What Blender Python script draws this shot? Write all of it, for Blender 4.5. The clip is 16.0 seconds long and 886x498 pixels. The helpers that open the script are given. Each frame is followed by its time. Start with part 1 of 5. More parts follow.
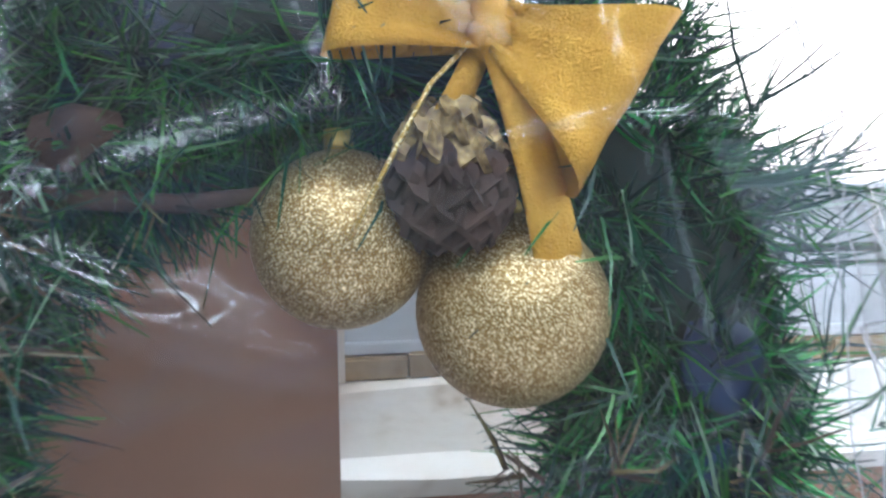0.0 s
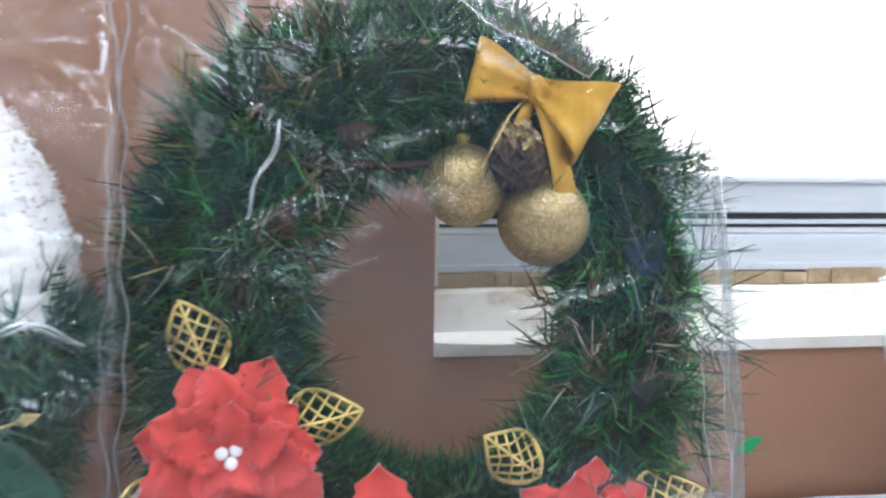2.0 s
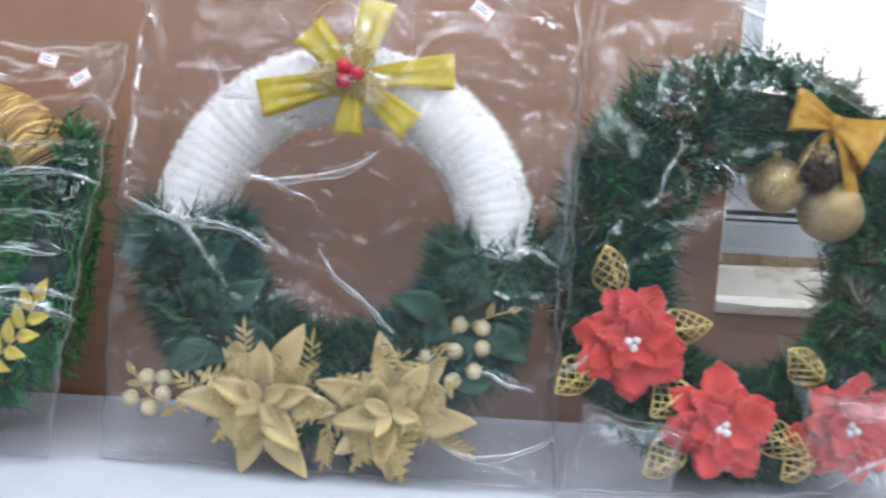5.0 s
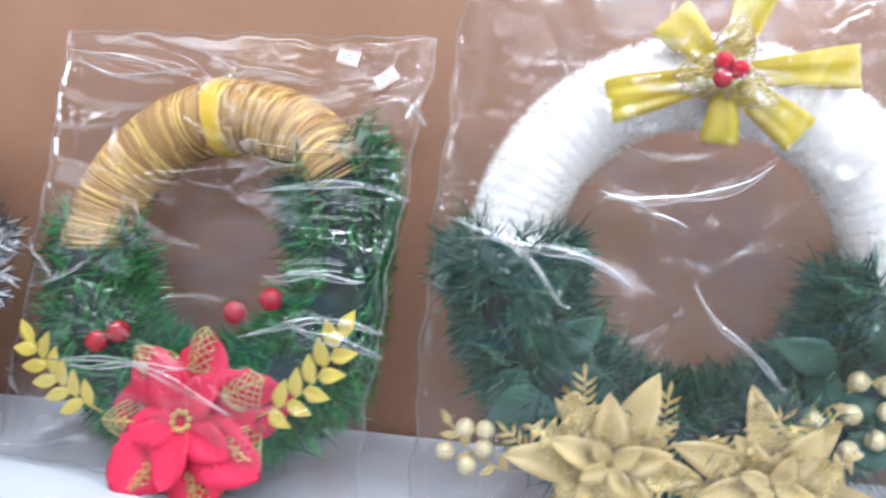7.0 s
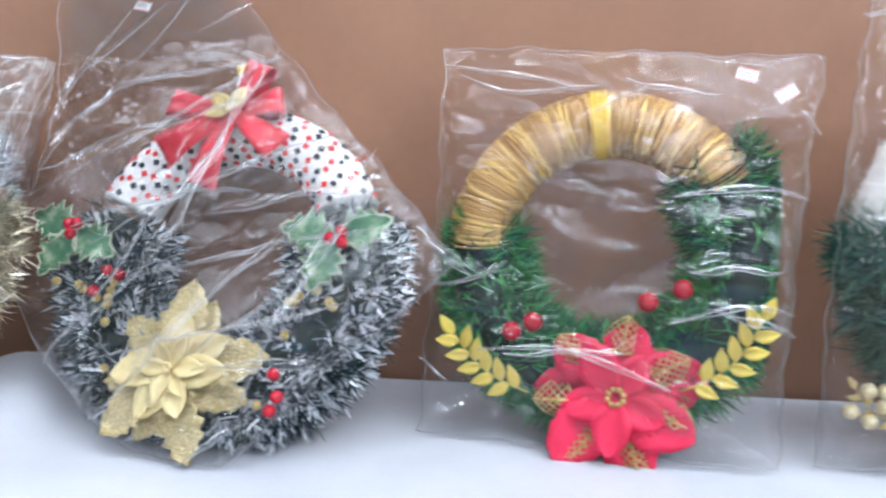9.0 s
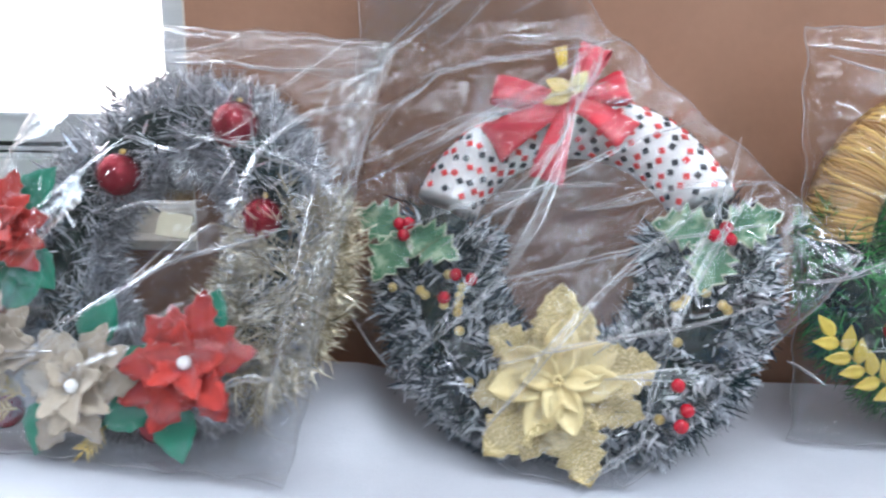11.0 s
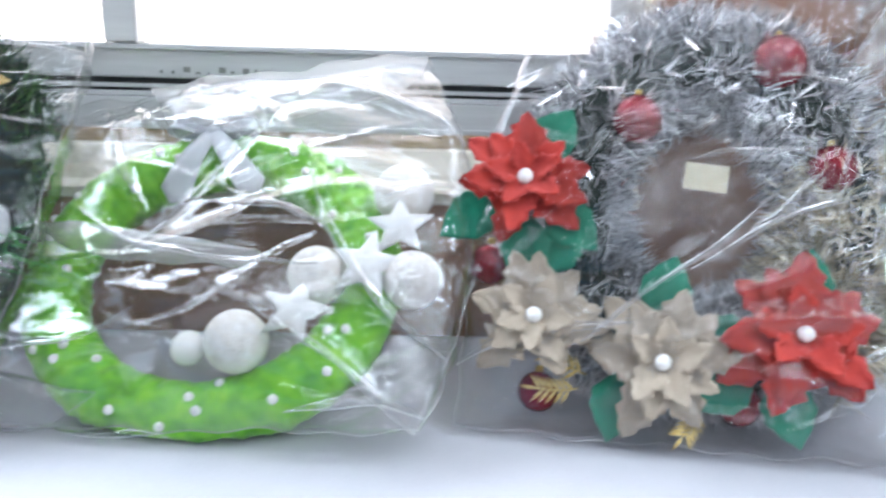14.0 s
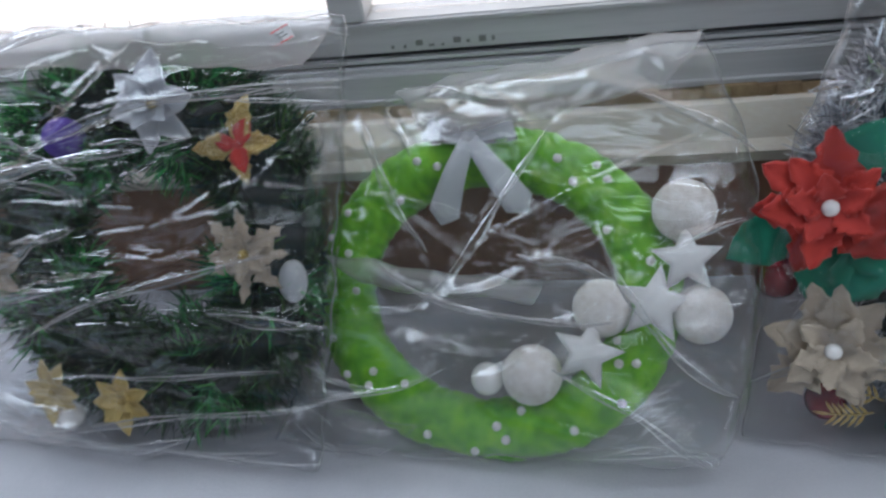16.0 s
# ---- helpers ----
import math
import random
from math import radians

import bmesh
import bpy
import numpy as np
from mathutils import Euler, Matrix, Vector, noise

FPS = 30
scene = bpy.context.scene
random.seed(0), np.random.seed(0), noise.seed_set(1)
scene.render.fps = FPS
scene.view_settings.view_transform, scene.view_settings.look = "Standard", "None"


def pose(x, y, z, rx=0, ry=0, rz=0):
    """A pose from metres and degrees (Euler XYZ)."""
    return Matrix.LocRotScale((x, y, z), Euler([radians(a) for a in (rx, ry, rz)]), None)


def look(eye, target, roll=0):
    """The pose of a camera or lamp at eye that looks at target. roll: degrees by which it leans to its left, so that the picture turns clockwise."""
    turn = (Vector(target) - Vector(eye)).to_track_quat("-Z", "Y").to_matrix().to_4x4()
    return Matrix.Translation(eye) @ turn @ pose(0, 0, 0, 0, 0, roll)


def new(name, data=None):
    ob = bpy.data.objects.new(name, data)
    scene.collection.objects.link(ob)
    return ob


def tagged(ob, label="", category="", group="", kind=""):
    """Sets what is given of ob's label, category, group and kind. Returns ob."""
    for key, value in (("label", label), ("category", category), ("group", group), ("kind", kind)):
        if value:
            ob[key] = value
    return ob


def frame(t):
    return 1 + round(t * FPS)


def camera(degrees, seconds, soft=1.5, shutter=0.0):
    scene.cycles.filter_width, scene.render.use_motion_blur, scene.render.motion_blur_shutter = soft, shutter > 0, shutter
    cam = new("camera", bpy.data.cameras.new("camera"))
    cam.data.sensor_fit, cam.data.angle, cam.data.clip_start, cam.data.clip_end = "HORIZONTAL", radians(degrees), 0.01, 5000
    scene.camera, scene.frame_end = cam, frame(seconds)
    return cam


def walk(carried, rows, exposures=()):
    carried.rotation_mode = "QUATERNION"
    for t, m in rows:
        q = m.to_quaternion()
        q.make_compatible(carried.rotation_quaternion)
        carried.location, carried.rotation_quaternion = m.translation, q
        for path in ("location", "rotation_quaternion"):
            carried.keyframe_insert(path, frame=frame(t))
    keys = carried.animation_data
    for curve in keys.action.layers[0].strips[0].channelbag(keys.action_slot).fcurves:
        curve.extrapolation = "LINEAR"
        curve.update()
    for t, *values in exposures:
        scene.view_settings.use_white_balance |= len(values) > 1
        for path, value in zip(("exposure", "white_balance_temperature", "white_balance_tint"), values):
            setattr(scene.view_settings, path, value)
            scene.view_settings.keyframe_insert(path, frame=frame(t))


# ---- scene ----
cam = camera(59.2, 16.0, soft=2.4, shutter=0.5)
PATH = [
    (0, (-0.115, -0.142, 0.289), (0.165, 1.813, -0.061), 0.1),
    (0.5, (-0.118, -0.192, 0.293), (0.135, 1.765, -0.051), 0.2),
    (1, (-0.131, -0.254, 0.304), (0.124, 1.697, -0.061), 0.0),
    (1.5, (-0.149, -0.306, 0.303), (0.131, 1.644, -0.039), 0.4),
    (2, (-0.185, -0.373, 0.287), (0.088, 1.585, -0.017), 0.9),
    (2.5, (-0.213, -0.441, 0.289), (0.124, 1.509, -0.003), 1.8),
    (3, (-0.245, -0.517, 0.284), (0.104, 1.427, -0.031), 0.5),
    (3.5, (-0.294, -0.572, 0.269), (0.017, 1.385, -0.004), 0.7),
    (4, (-0.339, -0.596, 0.271), (-0.182, 1.381, 0.016), 0.7),
    (4.5, (-0.365, -0.607, 0.27), (-0.251, 1.374, 0.02), 1.4),
    (4.7, (-0.374, -0.612, 0.271), (-0.305, 1.37, 0.017), 2.2),
    (6.8, (-0.558, -0.502, 0.264), (-0.873, 1.459, 0.031), 3.8),
    (7, (-0.585, -0.51, 0.271), (-0.835, 1.455, -0.006), 3.2),
    (7.5, (-0.683, -0.553, 0.284), (-0.962, 1.398, -0.059), 1.5),
    (8, (-0.816, -0.612, 0.289), (-0.976, 1.355, -0.039), 0.5),
    (8.5, (-0.883, -0.636, 0.294), (-1.023, 1.319, -0.105), 1.0),
    (9, (-0.949, -0.621, 0.317), (-1.067, 1.33, -0.108), 1.6),
    (9.5, (-1.035, -0.553, 0.309), (-1.225, 1.383, -0.156), 2.1),
    (9.7, (-1.067, -0.53, 0.304), (-1.291, 1.402, -0.162), 1.7),
    (11.8, (-1.407, -0.604, 0.317), (-1.378, 1.338, -0.158), 0.8),
    (12, (-1.434, -0.584, 0.307), (-1.415, 1.363, -0.15), 1.2),
    (12.5, (-1.498, -0.509, 0.305), (-1.516, 1.432, -0.178), 1.8),
    (13, (-1.557, -0.477, 0.286), (-1.585, 1.465, -0.192), 3.0),
    (13.5, (-1.655, -0.469, 0.276), (-1.598, 1.472, -0.201), 3.6),
    (14, (-1.745, -0.506, 0.271), (-1.701, 1.42, -0.266), 1.6),
    (14.5, (-1.808, -0.474, 0.291), (-1.728, 1.405, -0.387), 2.1),
    (15, (-1.835, -0.4, 0.386), (-1.863, 1.309, -0.653), -0.2),
    (15.5, (-1.844, -0.38, 0.473), (-2.065, 1.216, -0.712), -6.8),
    (16, (-1.842, -0.386, 0.508), (-2.169, 1.125, -0.76), -9.7),
]
walk(cam, [(t, look(e, g, r)) for t, e, g, r in PATH],
     [(t, e, 5550 + 100 * min(t, 3), 10) for t, e in ((0, 0.15), (1, 0.2), (2, 0.12), (3, 0.0), (4.5, -0.05), (7, 0.5), (8, 0.6), (8.6, 0.4), (9.5, 0.3), (12, -0.08), (12.5, 0.1), (13.5, 0.02), (14.2, -0.05), (14.8, -0.2), (15.1, -0.55), (15.5, -1.15), (16, -1.4))])

# ---- world and light ----
world = bpy.data.worlds.new("world")
scene.world = world
world.use_nodes = True
wn = world.node_tree
sky = wn.nodes.new("ShaderNodeTexSky")
sky.sky_type, sky.sun_disc = "NISHITA", False
sky.sun_elevation, sky.sun_rotation = radians(50), radians(20)
wn.links.new(sky.outputs[0], wn.nodes["Background"].inputs[0])
wn.nodes["Background"].inputs[1].default_value = 0.12


def area_lamp(name, eye, target, sx, sy, watts, colour):
    d = bpy.data.lights.new(name, "AREA")
    d.shape, d.size, d.size_y, d.energy, d.color = "RECTANGLE", sx, sy, watts, colour
    ob = new(name, d)
    ob.matrix_world = look(eye, target)
    return ob


# fill lights added as three rows of ceiling tubes, out of view
FILL_TUBES = [(x, y) for y in (-0.9, -1.9, -2.85) for x in (-1.75, -0.3, 1.15)]
for x, y in FILL_TUBES:
    area_lamp("tube_fill_light", (x, y, 1.84), (x, y + 0.35, 0.0), 1.25, 0.22 if x < -1 else 0.07, 6.5 if x < -1 else 14, (0.87, 0.935, 0.985))
# fill lights added as wide ceiling panels above the table, for glints on bags
FILL_PANELS = (-2.1, -0.75, 0.6)
for x, w, deep in zip(FILL_PANELS, (8, 13, 13), (0.38, 0.12, 0.12)):
    area_lamp("panel_fill_light", (x, -0.2, 1.87), (x, -0.2, 0.0), 1.1, deep, w, (0.87, 0.935, 0.985))
# fill lights added at openings in the unseen side walls
area_lamp("east_fill_light", (2.55, -1.5, 0.75), (0.0, -1.0, 0.4), 2.0, 1.3, 12, (0.84, 0.93, 1.0))
area_lamp("west_fill_light", (-4.55, -1.5, 0.75), (-2.0, -1.0, 0.4), 2.0, 1.3, 11, (0.84, 0.93, 1.0))
# skylight falling steeply in through the two openings beside the wreaths
area_lamp("right_window_skylight", (0.62, 0.36, 1.0), (0.35, -0.1, 0.0), 1.35, 0.26, 14, (0.82, 0.92, 1.0))
area_lamp("left_window_skylight", (-2.6, 0.36, 1.0), (-2.3, -0.1, 0.0), 1.6, 0.26, 28, (0.82, 0.92, 1.0))


# ---- materials ----
def material(name):
    m = bpy.data.materials.new(name)
    m.use_nodes = True
    return m, m.node_tree, m.node_tree.nodes["Principled BSDF"]


def node(tree, kind, **values):
    n = tree.nodes.new(kind)
    for k, v in values.items():
        n.inputs[k.replace("_", " ")].default_value = v
    return n


def ramp(tree, fac, stops):
    r = tree.nodes.new("ShaderNodeValToRGB")
    e = r.color_ramp.elements
    while len(e) < len(stops):
        e.new(0.5)
    for i, (p, c) in enumerate(stops):
        e[i].position, e[i].color = p, (*c, 1)
    tree.links.new(fac, r.inputs[0])
    return r.outputs[0]


def surface(name, stops, scale=20, rough=0.6, metal=0.0, bump=0.2, bump_scale=200, stretch=(1, 1, 1), sheen=0.0, through_light=0.0, rough_var=0.15, spec=0.5):
    """Noise-varied paint, cloth or metal: colour at two scales, relief and uneven gloss."""
    m, t, b = material(name)
    tc = t.nodes.new("ShaderNodeTexCoord")
    mp = node(t, "ShaderNodeMapping", Scale=stretch)
    t.links.new(tc.outputs["Object"], mp.inputs[0])
    n1 = node(t, "ShaderNodeTexNoise", Scale=scale, Detail=6.0, Roughness=0.6)
    n2 = node(t, "ShaderNodeTexNoise", Scale=bump_scale, Detail=3.0)
    for n in (n1, n2):
        t.links.new(mp.outputs[0], n.inputs["Vector"])
    mix = t.nodes.new("ShaderNodeMath")
    mix.operation = "MULTIPLY_ADD"
    mix.inputs[1].default_value = 0.25
    t.links.new(n2.outputs[0], mix.inputs[0])
    sub = t.nodes.new("ShaderNodeMath")
    sub.operation = "SUBTRACT"
    sub.inputs[1].default_value = 0.125
    t.links.new(n1.outputs[0], sub.inputs[0])
    t.links.new(sub.outputs[0], mix.inputs[2])
    col = ramp(t, mix.outputs[0], stops)
    t.links.new(col, b.inputs["Base Color"])
    rr = node(t, "ShaderNodeMapRange")
    rr.inputs["To Min"].default_value, rr.inputs["To Max"].default_value = max(0.02, rough - rough_var), min(1, rough + rough_var)
    t.links.new(n1.outputs[0], rr.inputs[0])
    t.links.new(rr.outputs[0], b.inputs["Roughness"])
    b.inputs["Metallic"].default_value = metal
    b.inputs["Specular IOR Level"].default_value = spec
    b.inputs["Sheen Weight"].default_value = sheen
    bp = node(t, "ShaderNodeBump", Strength=bump, Distance=0.001)
    t.links.new(n2.outputs[0], bp.inputs["Height"])
    t.links.new(bp.outputs[0], b.inputs["Normal"])
    if through_light:
        tr = t.nodes.new("ShaderNodeBsdfTranslucent")
        t.links.new(col, tr.inputs[0])
        ms = t.nodes.new("ShaderNodeMixShader")
        ms.inputs[0].default_value = through_light
        t.links.new(b.outputs[0], ms.inputs[1])
        t.links.new(tr.outputs[0], ms.inputs[2])
        t.links.new(ms.outputs[0], t.nodes["Material Output"].inputs[0])
    return m


def islands(name, stops, rough=0.45, metal=0.0, through_light=0.16, spec=0.6):
    """Needles, tinsel and small strips: each piece takes its own tone."""
    m, t, b = material(name)
    g = t.nodes.new("ShaderNodeNewGeometry")
    col = ramp(t, g.outputs["Random Per Island"], stops)
    t.links.new(col, b.inputs["Base Color"])
    b.inputs["Roughness"].default_value, b.inputs["Metallic"].default_value = rough, metal
    b.inputs["Specular IOR Level"].default_value = spec
    if through_light:
        tr = t.nodes.new("ShaderNodeBsdfTranslucent")
        t.links.new(col, tr.inputs[0])
        ms = t.nodes.new("ShaderNodeMixShader")
        ms.inputs[0].default_value = through_light
        t.links.new(b.outputs[0], ms.inputs[1])
        t.links.new(tr.outputs[0], ms.inputs[2])
        t.links.new(ms.outputs[0], t.nodes["Material Output"].inputs[0])
    return m


def glitter(name, base, spark, scale=700, metal=0.75, rough=0.38, amount=0.62):
    """Fine glued glitter: every grain tilts its own way."""
    m, t, b = material(name)
    tc = t.nodes.new("ShaderNodeTexCoord")
    v = node(t, "ShaderNodeTexVoronoi", Scale=scale)
    t.links.new(tc.outputs["Object"], v.inputs["Vector"])
    sep = t.nodes.new("ShaderNodeSeparateColor")
    t.links.new(v.outputs["Color"], sep.inputs[0])
    col = ramp(t, sep.outputs[0], [(0, tuple(c * 0.72 for c in base)), (amount, base), (min(0.98, amount + 0.2), spark)])
    t.links.new(col, b.inputs["Base Color"])
    b.inputs["Metallic"].default_value, b.inputs["Roughness"].default_value = metal, rough
    bp = node(t, "ShaderNodeBump", Strength=0.9, Distance=0.0012)
    t.links.new(sep.outputs[1], bp.inputs["Height"])
    t.links.new(bp.outputs[0], b.inputs["Normal"])
    return m


def film(name, haze=0.05, gloss=1.0, rough=0.07, stretch=(30, 90, 30), ior=1.5, bump=0.35, tint=(0.96, 0.95, 0.95)):
    """Clear cellophane: see-through, glossy by angle, faintly milky, finely creased."""
    m, t, b = material(name)
    t.nodes.remove(b)
    tc = t.nodes.new("ShaderNodeTexCoord")
    mp = node(t, "ShaderNodeMapping", Scale=stretch)
    t.links.new(tc.outputs["Object"], mp.inputs[0])
    n = node(t, "ShaderNodeTexNoise", Scale=1.0, Detail=4.0, Roughness=0.55)
    n.inputs["Distortion"].default_value = 1.2
    t.links.new(mp.outputs[0], n.inputs["Vector"])
    bp = node(t, "ShaderNodeBump", Strength=bump, Distance=0.004)
    t.links.new(n.outputs[0], bp.inputs["Height"])
    clear = t.nodes.new("ShaderNodeBsdfTransparent")
    clear.inputs[0].default_value = (0.985, 0.985, 0.99, 1)
    milk = t.nodes.new("ShaderNodeBsdfTranslucent")
    milk.inputs[0].default_value = (*tint, 1)
    dif = t.nodes.new("ShaderNodeBsdfDiffuse")
    dif.inputs[0].default_value = (*tint, 1)
    both = t.nodes.new("ShaderNodeMixShader")
    both.inputs[0].default_value = 0.5
    t.links.new(milk.outputs[0], both.inputs[1])
    t.links.new(dif.outputs[0], both.inputs[2])
    hz = t.nodes.new("ShaderNodeMixShader")
    hz.inputs[0].default_value = haze
    t.links.new(clear.outputs[0], hz.inputs[1])
    t.links.new(both.outputs[0], hz.inputs[2])
    gl = t.nodes.new("ShaderNodeBsdfGlossy")
    gl.inputs["Roughness"].default_value = rough
    t.links.new(bp.outputs[0], gl.inputs["Normal"])
    fr = node(t, "ShaderNodeFresnel", IOR=ior)
    t.links.new(bp.outputs[0], fr.inputs["Normal"])
    mul = node(t, "ShaderNodeMapRange")
    for k, v in (("From Min", 0.0), ("From Max", 0.22), ("To Min", 0.0), ("To Max", 0.22 * gloss)):
        mul.inputs[k].default_value = v
    t.links.new(fr.outputs[0], mul.inputs[0])
    out = t.nodes.new("ShaderNodeMixShader")
    t.links.new(mul.outputs[0], out.inputs[0])
    t.links.new(hz.outputs[0], out.inputs[1])
    t.links.new(gl.outputs[0], out.inputs[2])
    t.links.new(out.outputs[0], t.nodes["Material Output"].inputs[0])
    return m


def glowing(name, colour, strength):
    m, t, b = material(name)
    t.nodes.remove(b)
    e = t.nodes.new("ShaderNodeEmission")
    n = node(t, "ShaderNodeTexNoise", Scale=0.6, Detail=3.0)
    tc = t.nodes.new("ShaderNodeTexCoord")
    t.links.new(tc.outputs["Object"], n.inputs["Vector"])
    t.links.new(ramp(t, n.outputs[0], [(0.3, tuple(c * 0.9 for c in colour)), (0.7, colour)]), e.inputs[0])
    e.inputs[1].default_value = strength
    t.links.new(e.outputs[0], t.nodes["Material Output"].inputs[0])
    return m


M_WALL = surface("brown wall paint", [(0.25, (0.26, 0.13, 0.075)), (0.55, (0.315, 0.16, 0.094)), (0.8, (0.35, 0.185, 0.112))], 5, 0.55, bump=0.25, bump_scale=90)
M_SILL = surface("cream sill paint", [(0.2, (0.42, 0.3, 0.18)), (0.42, (0.74, 0.66, 0.54)), (0.7, (0.8, 0.76, 0.68))], 14, 0.6, bump=0.4, bump_scale=120, stretch=(1, 1, 2))
M_DIRT = surface("grimy mortar", [(0.3, (0.22, 0.14, 0.07)), (0.6, (0.42, 0.3, 0.17)), (0.8, (0.62, 0.5, 0.33))], 40, 0.85, bump=0.8, bump_scale=150)
# unseen walls and ceiling: tones lowered to dim what the bags reflect
M_ROOM = surface("tan room paint", [(0.3, (0.3, 0.25, 0.2)), (0.7, (0.37, 0.31, 0.25))], 4, 0.7, bump=0.1)
M_CEIL = surface("grey ceiling paint", [(0.3, (0.3, 0.29, 0.27)), (0.7, (0.36, 0.35, 0.33))], 4, 0.8, bump=0.1)
M_FLOOR = surface("grey floor screed", [(0.3, (0.2, 0.18, 0.16)), (0.7, (0.3, 0.27, 0.24))], 6, 0.5, bump=0.2)
M_ALU = surface("brushed aluminium", [(0.3, (0.5, 0.5, 0.5)), (0.7, (0.64, 0.64, 0.64))], 8, 0.45, 0.25, bump=0.12, bump_scale=120, stretch=(0.3, 6, 6))
M_DARK = surface("near-black screw and groove shade", [(0.3, (0.02, 0.02, 0.02)), (0.7, (0.05, 0.05, 0.05))], 30, 0.6)
M_INK = surface("grey pencil", [(0.3, (0.16, 0.16, 0.15)), (0.7, (0.24, 0.24, 0.23))], 60, 0.8)
M_CLOTH = surface("white tablecloth", [(0.25, (0.4, 0.4, 0.43)), (0.6, (0.48, 0.475, 0.5)), (0.85, (0.53, 0.52, 0.54))], 7, 0.75, bump=0.3, bump_scale=500, sheen=0.2)
M_WOOD = surface("table wood", [(0.3, (0.2, 0.11, 0.05)), (0.7, (0.3, 0.17, 0.08))], 10, 0.5, stretch=(1, 8, 8))
M_OUT = glowing("bright haze outside", (1.0, 0.87, 0.78), 4.6)
M_PINE = islands("pine needle", [(0.0, (0.003, 0.017, 0.02)), (0.45, (0.009, 0.05, 0.03)), (0.78, (0.016, 0.105, 0.022)), (0.95, (0.06, 0.22, 0.03)), (1.0, (0.2, 0.3, 0.2))], 0.36, spec=0.4)
M_DRY = islands("dry needle", [(0.0, (0.03, 0.02, 0.012)), (0.5, (0.09, 0.055, 0.025)), (0.85, (0.16, 0.13, 0.04)), (1.0, (0.45, 0.45, 0.4))], 0.5)
M_TEAL = islands("dark teal needle", [(0.0, (0.004, 0.035, 0.028)), (0.5, (0.01, 0.075, 0.05)), (0.85, (0.03, 0.14, 0.07)), (1.0, (0.12, 0.25, 0.12))], 0.38)
M_EMER = islands("emerald needle", [(0.0, (0.005, 0.04, 0.025)), (0.45, (0.012, 0.11, 0.035)), (0.75, (0.02, 0.3, 0.05)), (1.0, (0.12, 0.5, 0.12))], 0.35)
M_SNOW = islands("snow-tipped needle", [(0.0, (0.008, 0.016, 0.03)), (0.3, (0.02, 0.035, 0.05)), (0.4, (0.45, 0.47, 0.5)), (1.0, (0.86, 0.87, 0.89))], 0.55)
M_NIGHT = islands("blue-black needle", [(0.0, (0.005, 0.012, 0.02)), (0.6, (0.012, 0.03, 0.04)), (0.85, (0.02, 0.06, 0.045)), (1.0, (0.2, 0.23, 0.26))], 0.45)
M_DGRN = islands("deep green needle", [(0.0, (0.003, 0.014, 0.009)), (0.5, (0.006, 0.032, 0.013)), (0.85, (0.018, 0.1, 0.018)), (1.0, (0.09, 0.24, 0.03))], 0.4)
M_SILV = islands("silver tinsel", [(0.0, (0.08, 0.08, 0.09)), (0.4, (0.42, 0.42, 0.45)), (0.8, (0.8, 0.8, 0.83)), (1.0, (0.93, 0.93, 0.95))], 0.3, 0.45, 0.0)
# bright strip tone paints the larger glints of the tinsel
M_FOIL = islands("silver foil with painted glints", [(0.0, (0.6, 0.6, 0.62)), (0.5, (0.82, 0.82, 0.84)), (1.0, (0.94, 0.94, 0.95))], 0.18, 0.8, 0.0)
M_BEIG = islands("champagne tinsel", [(0.0, (0.3, 0.24, 0.14)), (0.5, (0.6, 0.52, 0.36)), (1.0, (0.86, 0.8, 0.66))], 0.3, 0.7, 0.0)
# near-black core tone paints the shade in the gaps between needles
M_CORE = surface("wreath core darkened for gap shade", [(0.3, (0.005, 0.012, 0.012)), (0.7, (0.012, 0.028, 0.02))], 60, 0.9)
M_BROWN = surface("dry brown bark", [(0.3, (0.02, 0.01, 0.008)), (0.7, (0.07, 0.036, 0.024))], 80, 0.8, bump=0.6)
M_NAVY = surface("navy velvet leaf", [(0.3, (0.004, 0.012, 0.035)), (0.7, (0.012, 0.03, 0.08))], 60, 0.75)
M_RED = surface("coral red felt", [(0.3, (0.55, 0.035, 0.03)), (0.7, (0.72, 0.065, 0.045))], 40, 0.75, sheen=0.5, through_light=0.15, bump=0.35, bump_scale=900)
M_PINK = surface("bright red satin", [(0.3, (0.68, 0.012, 0.06)), (0.7, (0.86, 0.03, 0.1))], 30, 0.55, through_light=0.2, bump=0.2, bump_scale=900)
M_CRIM = surface("scarlet felt", [(0.3, (0.4, 0.016, 0.012)), (0.7, (0.58, 0.04, 0.022))], 50, 0.7, sheen=0.4, bump=0.4, bump_scale=900, through_light=0.1)
M_CREAM = surface("taupe cream felt", [(0.3, (0.43, 0.35, 0.26)), (0.7, (0.57, 0.48, 0.37))], 50, 0.8, sheen=0.3, bump=0.4, bump_scale=900, through_light=0.1)
M_GRNF = surface("green felt leaf", [(0.3, (0.0, 0.14, 0.08)), (0.7, (0.01, 0.25, 0.14))], 40, 0.75, sheen=0.3, bump=0.3, bump_scale=900)
M_GOLDP = surface("gold satin petal", [(0.3, (0.6, 0.43, 0.13)), (0.7, (0.78, 0.62, 0.26))], 30, 0.42, 0.25, bump=0.3, bump_scale=700, through_light=0.12)
M_SATIN = surface("antique gold satin petal", [(0.3, (0.56, 0.4, 0.15)), (0.7, (0.76, 0.58, 0.27))], 26, 0.45, 0.15, bump=0.35, bump_scale=800, through_light=0.12)
M_PALEG = surface("pale gold satin petal", [(0.3, (0.66, 0.5, 0.22)), (0.7, (0.8, 0.68, 0.38))], 30, 0.5, 0.15, bump=0.3, bump_scale=700, through_light=0.15)
